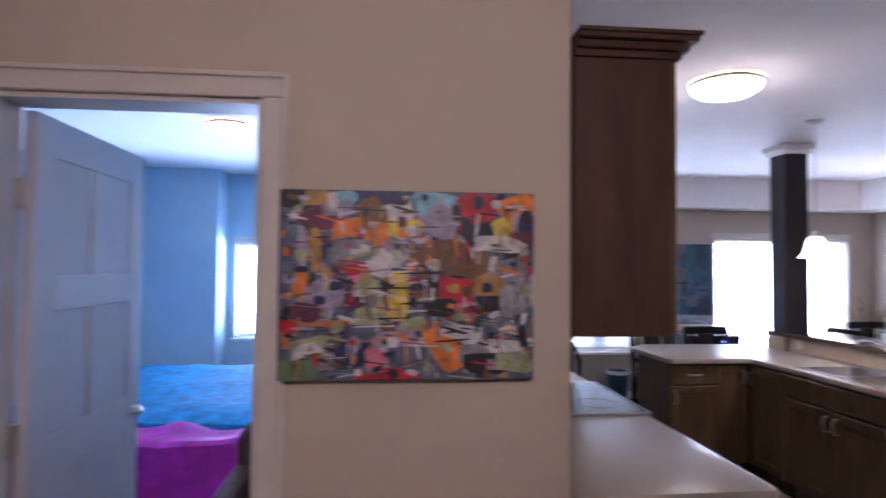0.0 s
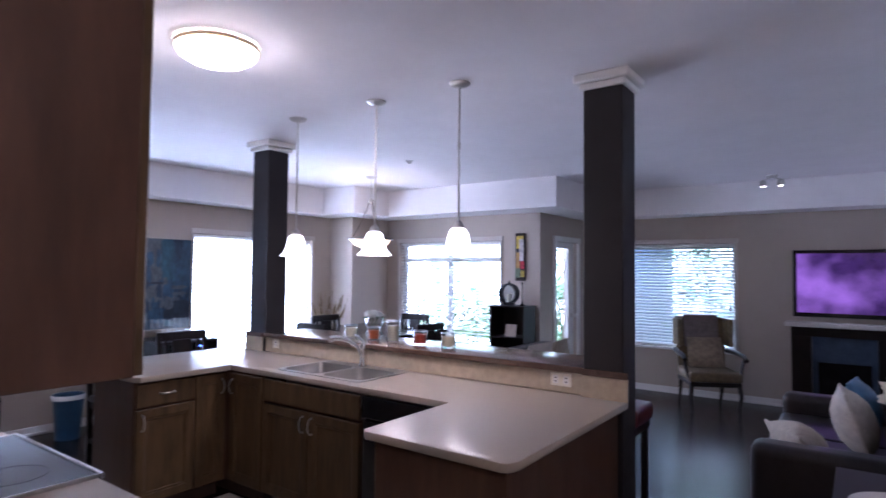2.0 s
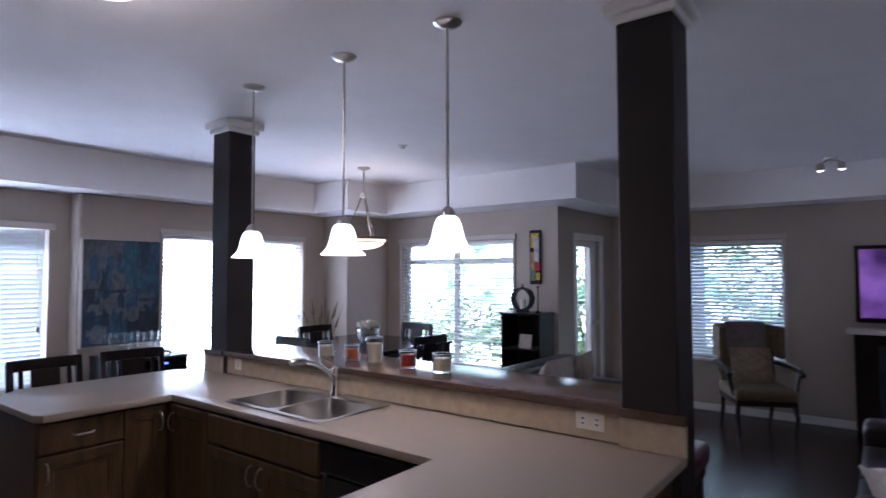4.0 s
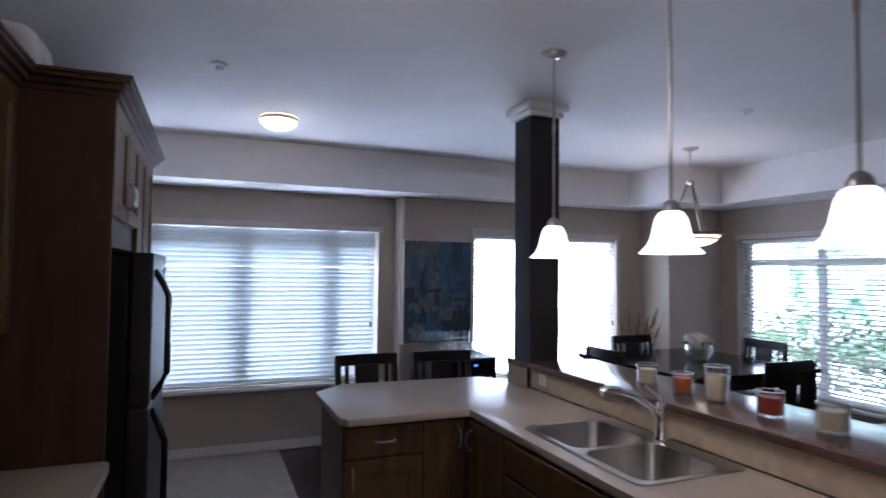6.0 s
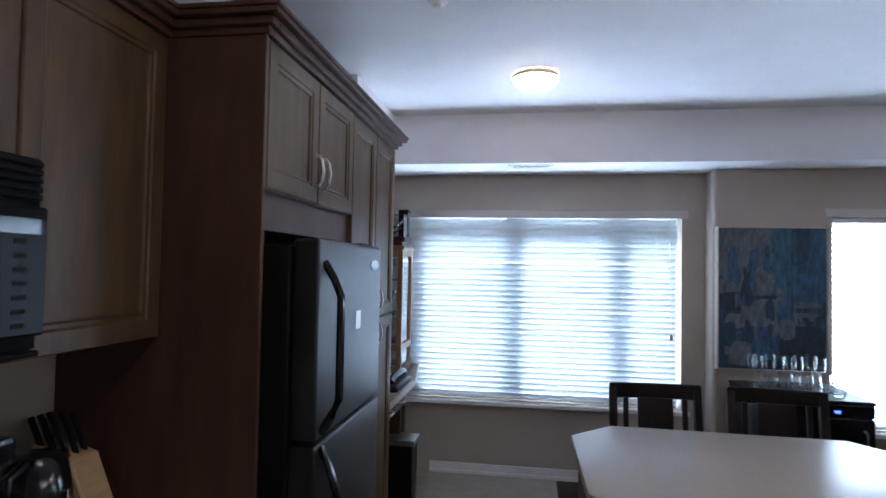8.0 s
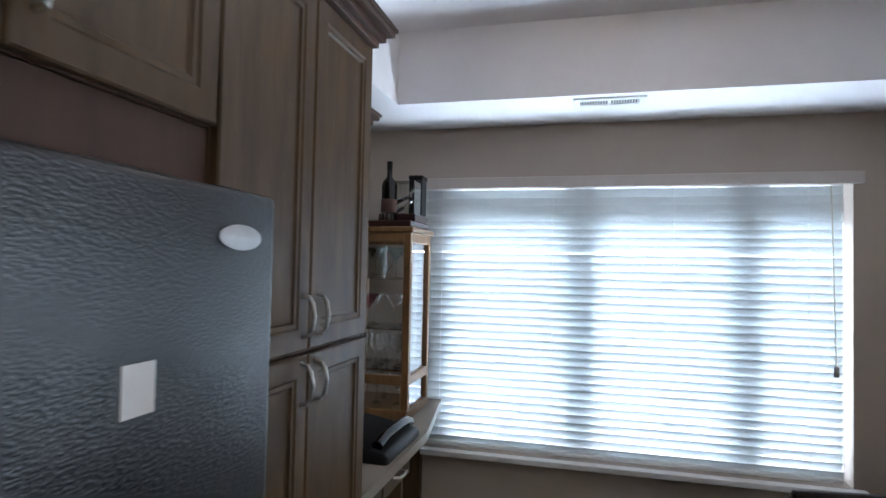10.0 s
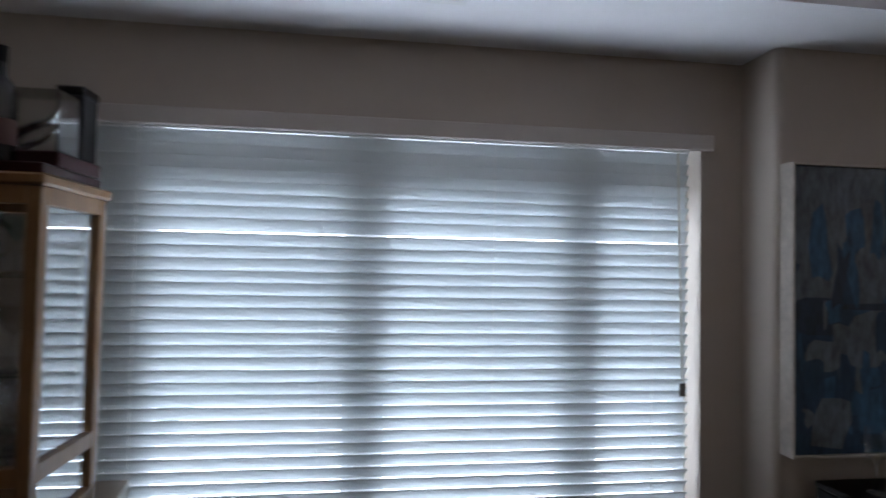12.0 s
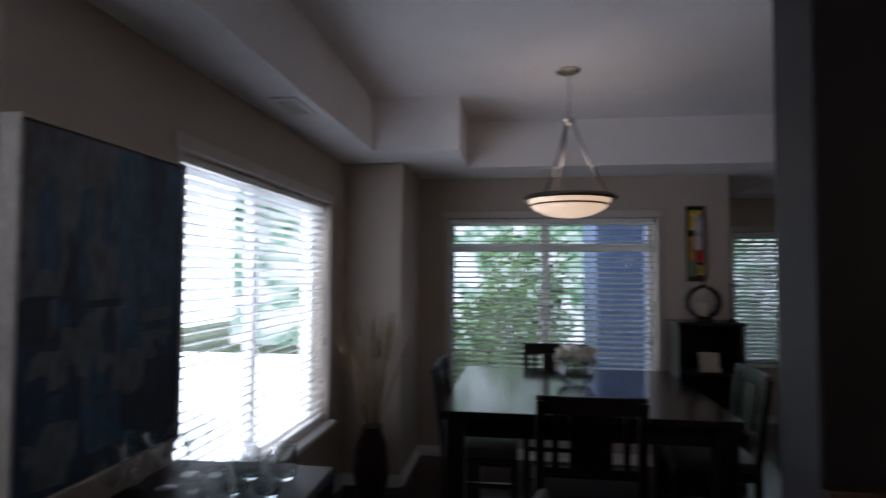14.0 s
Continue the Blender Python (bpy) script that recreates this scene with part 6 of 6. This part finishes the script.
def wing_chair():
    e = thing("wing_armchair", (0, 0, 0), "carved armchair with gold upholstery and a draped throw", "armchair")
    part("seat", box(-.29, .29, -.30, .26, .36, .47, .04, 3), M_GOLD, e, smooth=True); bm = box(-.27, .27, .22, .31, .45, 1.06, .035, 3)
    for v in bm.verts: v.co.y += (v.co.z - .45) * .16; v.co.x *= 1 + (v.co.z - .45) * .12
    part("backrest", bm, M_GOLD, e, smooth=True)
    for s in (-1, 1):
        part("armrest", tube(bmesh.new(), [(s * .30, .28, .66), (s * .33, .05, .66), (s * .33, -.2, .65), (s * .33, -.27, .61)], .028, 8), M_DARKW, e, smooth=True); part("arm_post", tube(bmesh.new(), [(s * .33, -.22, .65), (s * .30, -.20, .5), (s * .28, -.24, .40)], .02, 8), M_DARKW, e, smooth=True)
        bm = box(s * .29 - .03, s * .29 + .03, .08, .34, .72, 1.05, .025, 2); part("wing", bm, M_GOLD, e, smooth=True)
        part("front_leg", tube(bmesh.new(), [(s * .25, -.25, .38), (s * .27, -.28, .2), (s * .25, -.26, .05), (s * .26, -.28, .0005)], .026, 8, .018), M_DARKW, e, smooth=True); part("back_leg", tube(bmesh.new(), [(s * .24, .24, .38), (s * .24, .28, .15), (s * .24, .34, .0005)], .024, 8, .016), M_DARKW, e, smooth=True)
    part("seat_rail", box(-.28, .28, -.29, .26, .31, .36, .01), M_DARKW, e); bm = box(-.20, .20, .195, .215, .70, 1.085, .008)
    for v in bm.verts: v.co.y += (v.co.z - .45) * .16
    part("throw", bm, M_THROW, e, "grey throw over the backrest"); bm = box(-.2, .2, -.07, .07, 0, .36); bmesh.ops.subdivide_edges(bm, edges=bm.edges, cuts=5, use_grid_fill=True)
    for v in bm.verts:
        u, t = abs(v.co.x) / .2, abs(v.co.z - .18) / .18; v.co.y *= max(.1, (1 - u ** 3) * (1 - t ** 3) * 1.4)
    bm.transform(pose(.02, .12, .475, -18, 0, 0)); part("pillow", bm, M_PILLOW, e, "tan pillow", True); e.matrix_basis = pose(7.15, .44, 0, 0, 0, -62)
    return e


wing_chair()


def fireplace():
    x = XE - .001; e = thing("fireplace", (x, -.85, 0), "dark wooden fireplace surround with a mantel shelf", "fireplace")
    part("mantel", box(x - .24, x, -1.42, -.30, .99, 1.04, .008), M_LIVW, e, "pale mantel shelf"); part("header", box(x - .16, x, -1.38, -.36, .88, .989, .004), M_DARKW, e)
    for q in ((-1.38, -1.18), (-.56, -.36)): part("pilaster", box(x - .16, x, *q, .0005, .88, .006), M_DARKW, e)
    part("surround", box(x - .06, x, -1.18, -.56, .0005, .88), mat("slate_blue_tile", (.07, .10, .15), .18, var=.15), e); part("firebox", box(x - .07, x - .061, -1.12, -.62, .06, .58, .002), M_BLACK, e, "black glass fire front")


fireplace()
e = thing("television", (XE - .1, -.85, 1.09), "wide black flat television above the mantel", "television"); part("bezel", box(XE - .10, XE - .03, -1.36, -.38, 1.10, 1.88, .008, 2), M_BLACK, e); part("wall_bracket", box(XE - .03, XE - .001, -1.0, -.7, 1.3, 1.7), M_BLKMAT, e)
ms = mat("tv_screen_violet", (.06, .03, .10), .08, var=.9, scale=3); b_ = ms.node_tree.nodes["Principled BSDF"]; nt_ = ms.node_tree; n_ = nt_.nodes.new("ShaderNodeTexNoise"); n_.inputs["Scale"].default_value = 1.6; c_ = nt_.nodes.new("ShaderNodeValToRGB"); c_.color_ramp.elements[0].color, c_.color_ramp.elements[1].color = (.03, .01, .06, 1), (.30, .13, .45, 1); c_.color_ramp.elements[0].position, c_.color_ramp.elements[1].position = .42, .68
nt_.links.new(n_.outputs[0], c_.inputs[0]); nt_.links.new(c_.outputs[0], b_.inputs["Emission Color"]); b_.inputs["Emission Strength"].default_value = .5
part("screen", box(XE - .1015, XE - .1002, -1.32, -.42, 1.15, 1.84), ms, e, "lit violet television picture")
e = thing("spot_light", (7.06, -.25, CEIL), "small two-headed ceiling spot light", "spot light"); part("base", lathe(bmesh.new(), [(.06, CEIL - .0005), (.055, CEIL - .02), (0, CEIL - .025)], 7.06, -.25, 18), M_NICKEL, e, smooth=True)
for s in (-1, 1):
    part("arm", tube(bmesh.new(), [(7.06, -.25, CEIL - .02), (7.06, -.25 + s * .08, CEIL - .05)], .007, 6), M_NICKEL, e); part("spot_head", lathe(bmesh.new(), [(.02, CEIL - .05), (.032, CEIL - .06), (.036, CEIL - .12), (.03, CEIL - .12), (0, CEIL - .10)], 7.06, -.25 + s * .085, 14), M_NICKEL, e, smooth=True); part("bulb", lathe(bmesh.new(), [(.026, CEIL - .115), (.02, CEIL - .125), (0, CEIL - .128)], 7.06, -.25 + s * .085, 12), M_FROST, e)
e = thing("console_table", (2.1, -1.4, 0), "dark wooden console table by the pale wall", "console table"); part("top", box(1.95, 2.87, -1.44, -.93, .72, .75, .006, 2), M_DARKW, e); part("apron", box(2.0, 2.82, -1.42, -.98, .62, .72, .003), M_DARKW, e)
for x in (1.99, 2.78):
    for y in (-1.42, -1.0): part("leg", box(x, x + .05, y, y + .05, .0005, .72, .004), M_DARKW, e)
e = thing("flower_vase", (2.74, -1.26, .75), "tall pale vase with white and dark red flowers", "vase"); x, y, z = 2.74, -1.26, .7505
part("vase", lathe(bmesh.new(), [(0, z), (.05, z), (.055, z + .01), (.06, z + .26), (.066, z + .28), (.06, z + .28), (.05, z + .02)], x, y, 22), mat("pale_vase", (.45, .45, .47), .3), e, smooth=True)
M_RED = mat("petal_dark_red", (.20, .012, .03), .6, var=.25, scale=30)
for k, (dx, dy, dz, r, m_) in enumerate(((-.06, .08, .36, .11, M_PETAL), (.04, -.05, .40, .08, M_RED), (.08, .04, .33, .08, M_RED), (-.02, -.08, .32, .07, M_PETAL))):
    bm = bmesh.new(); flower(bm, x + dx, y + dy, z + dz, r, 30 + k, 26); part("bloom", bm, m_, e); part("stem", tube(bmesh.new(), [(x, y, z + .1), (x + dx, y + dy, z + dz)], .004, 5), M_LEAF, e)
for k in range(7):
    a = k * .9; c, s = math.cos(a), math.sin(a); bm = bmesh.new(); bm.faces.new([bm.verts.new(q) for q in ((x + .03 * c, y + .03 * s, z + .27), (x + .10 * c - .03 * s, y + .10 * s + .03 * c, z + .34), (x + .16 * c, y + .16 * s, z + .36), (x + .10 * c + .03 * s, y + .10 * s - .03 * c, z + .32))]); part("leaf", bm, M_LEAF, e)
single("serving_plate", lathe(bmesh.new(), [(0, .7505), (.08, .7505), (.10, .756), (.17, .775), (.172, .778), (.10, .762), (0, .757)], 2.36, -1.15, 32), M_WHITE, "wide white ceramic plate on the console", "plate", smooth=True)
e = thing("wall_hanging", (4.6, YS, 1.2), "pale floral fabric hanging on the wall", "wall hanging"); bm = box(4.2, 4.75, YS + .002, YS + .03, 1.05, 2.2); bmesh.ops.subdivide_edges(bm, edges=bm.edges, cuts=10, use_grid_fill=True)
for v in bm.verts:
    if v.co.y > YS + .02: v.co.y += .03 * math.sin(v.co.x * 40) * (1 - .3 * v.co.z) + .02
part("fabric", bm, mat("floral_fabric", (.55, .50, .42), .85, var=.3, scale=9), e, smooth=True)
e = thing("padded_stool", (3.55, .29, 0), "maroon leather padded stool beside the column", "stool"); part("seat", box(3.38, 3.75, .10, .48, .62, .74, .04, 3), M_REDL, e, smooth=True); part("seat_frame", box(3.40, 3.73, .12, .46, .57, .619, .004), M_DARKW, e)
for x in (3.41, 3.68):
    for y in (.13, .41): part("leg", box(x, x + .04, y, y + .04, .0005, .57, .004), M_DARKW, e)
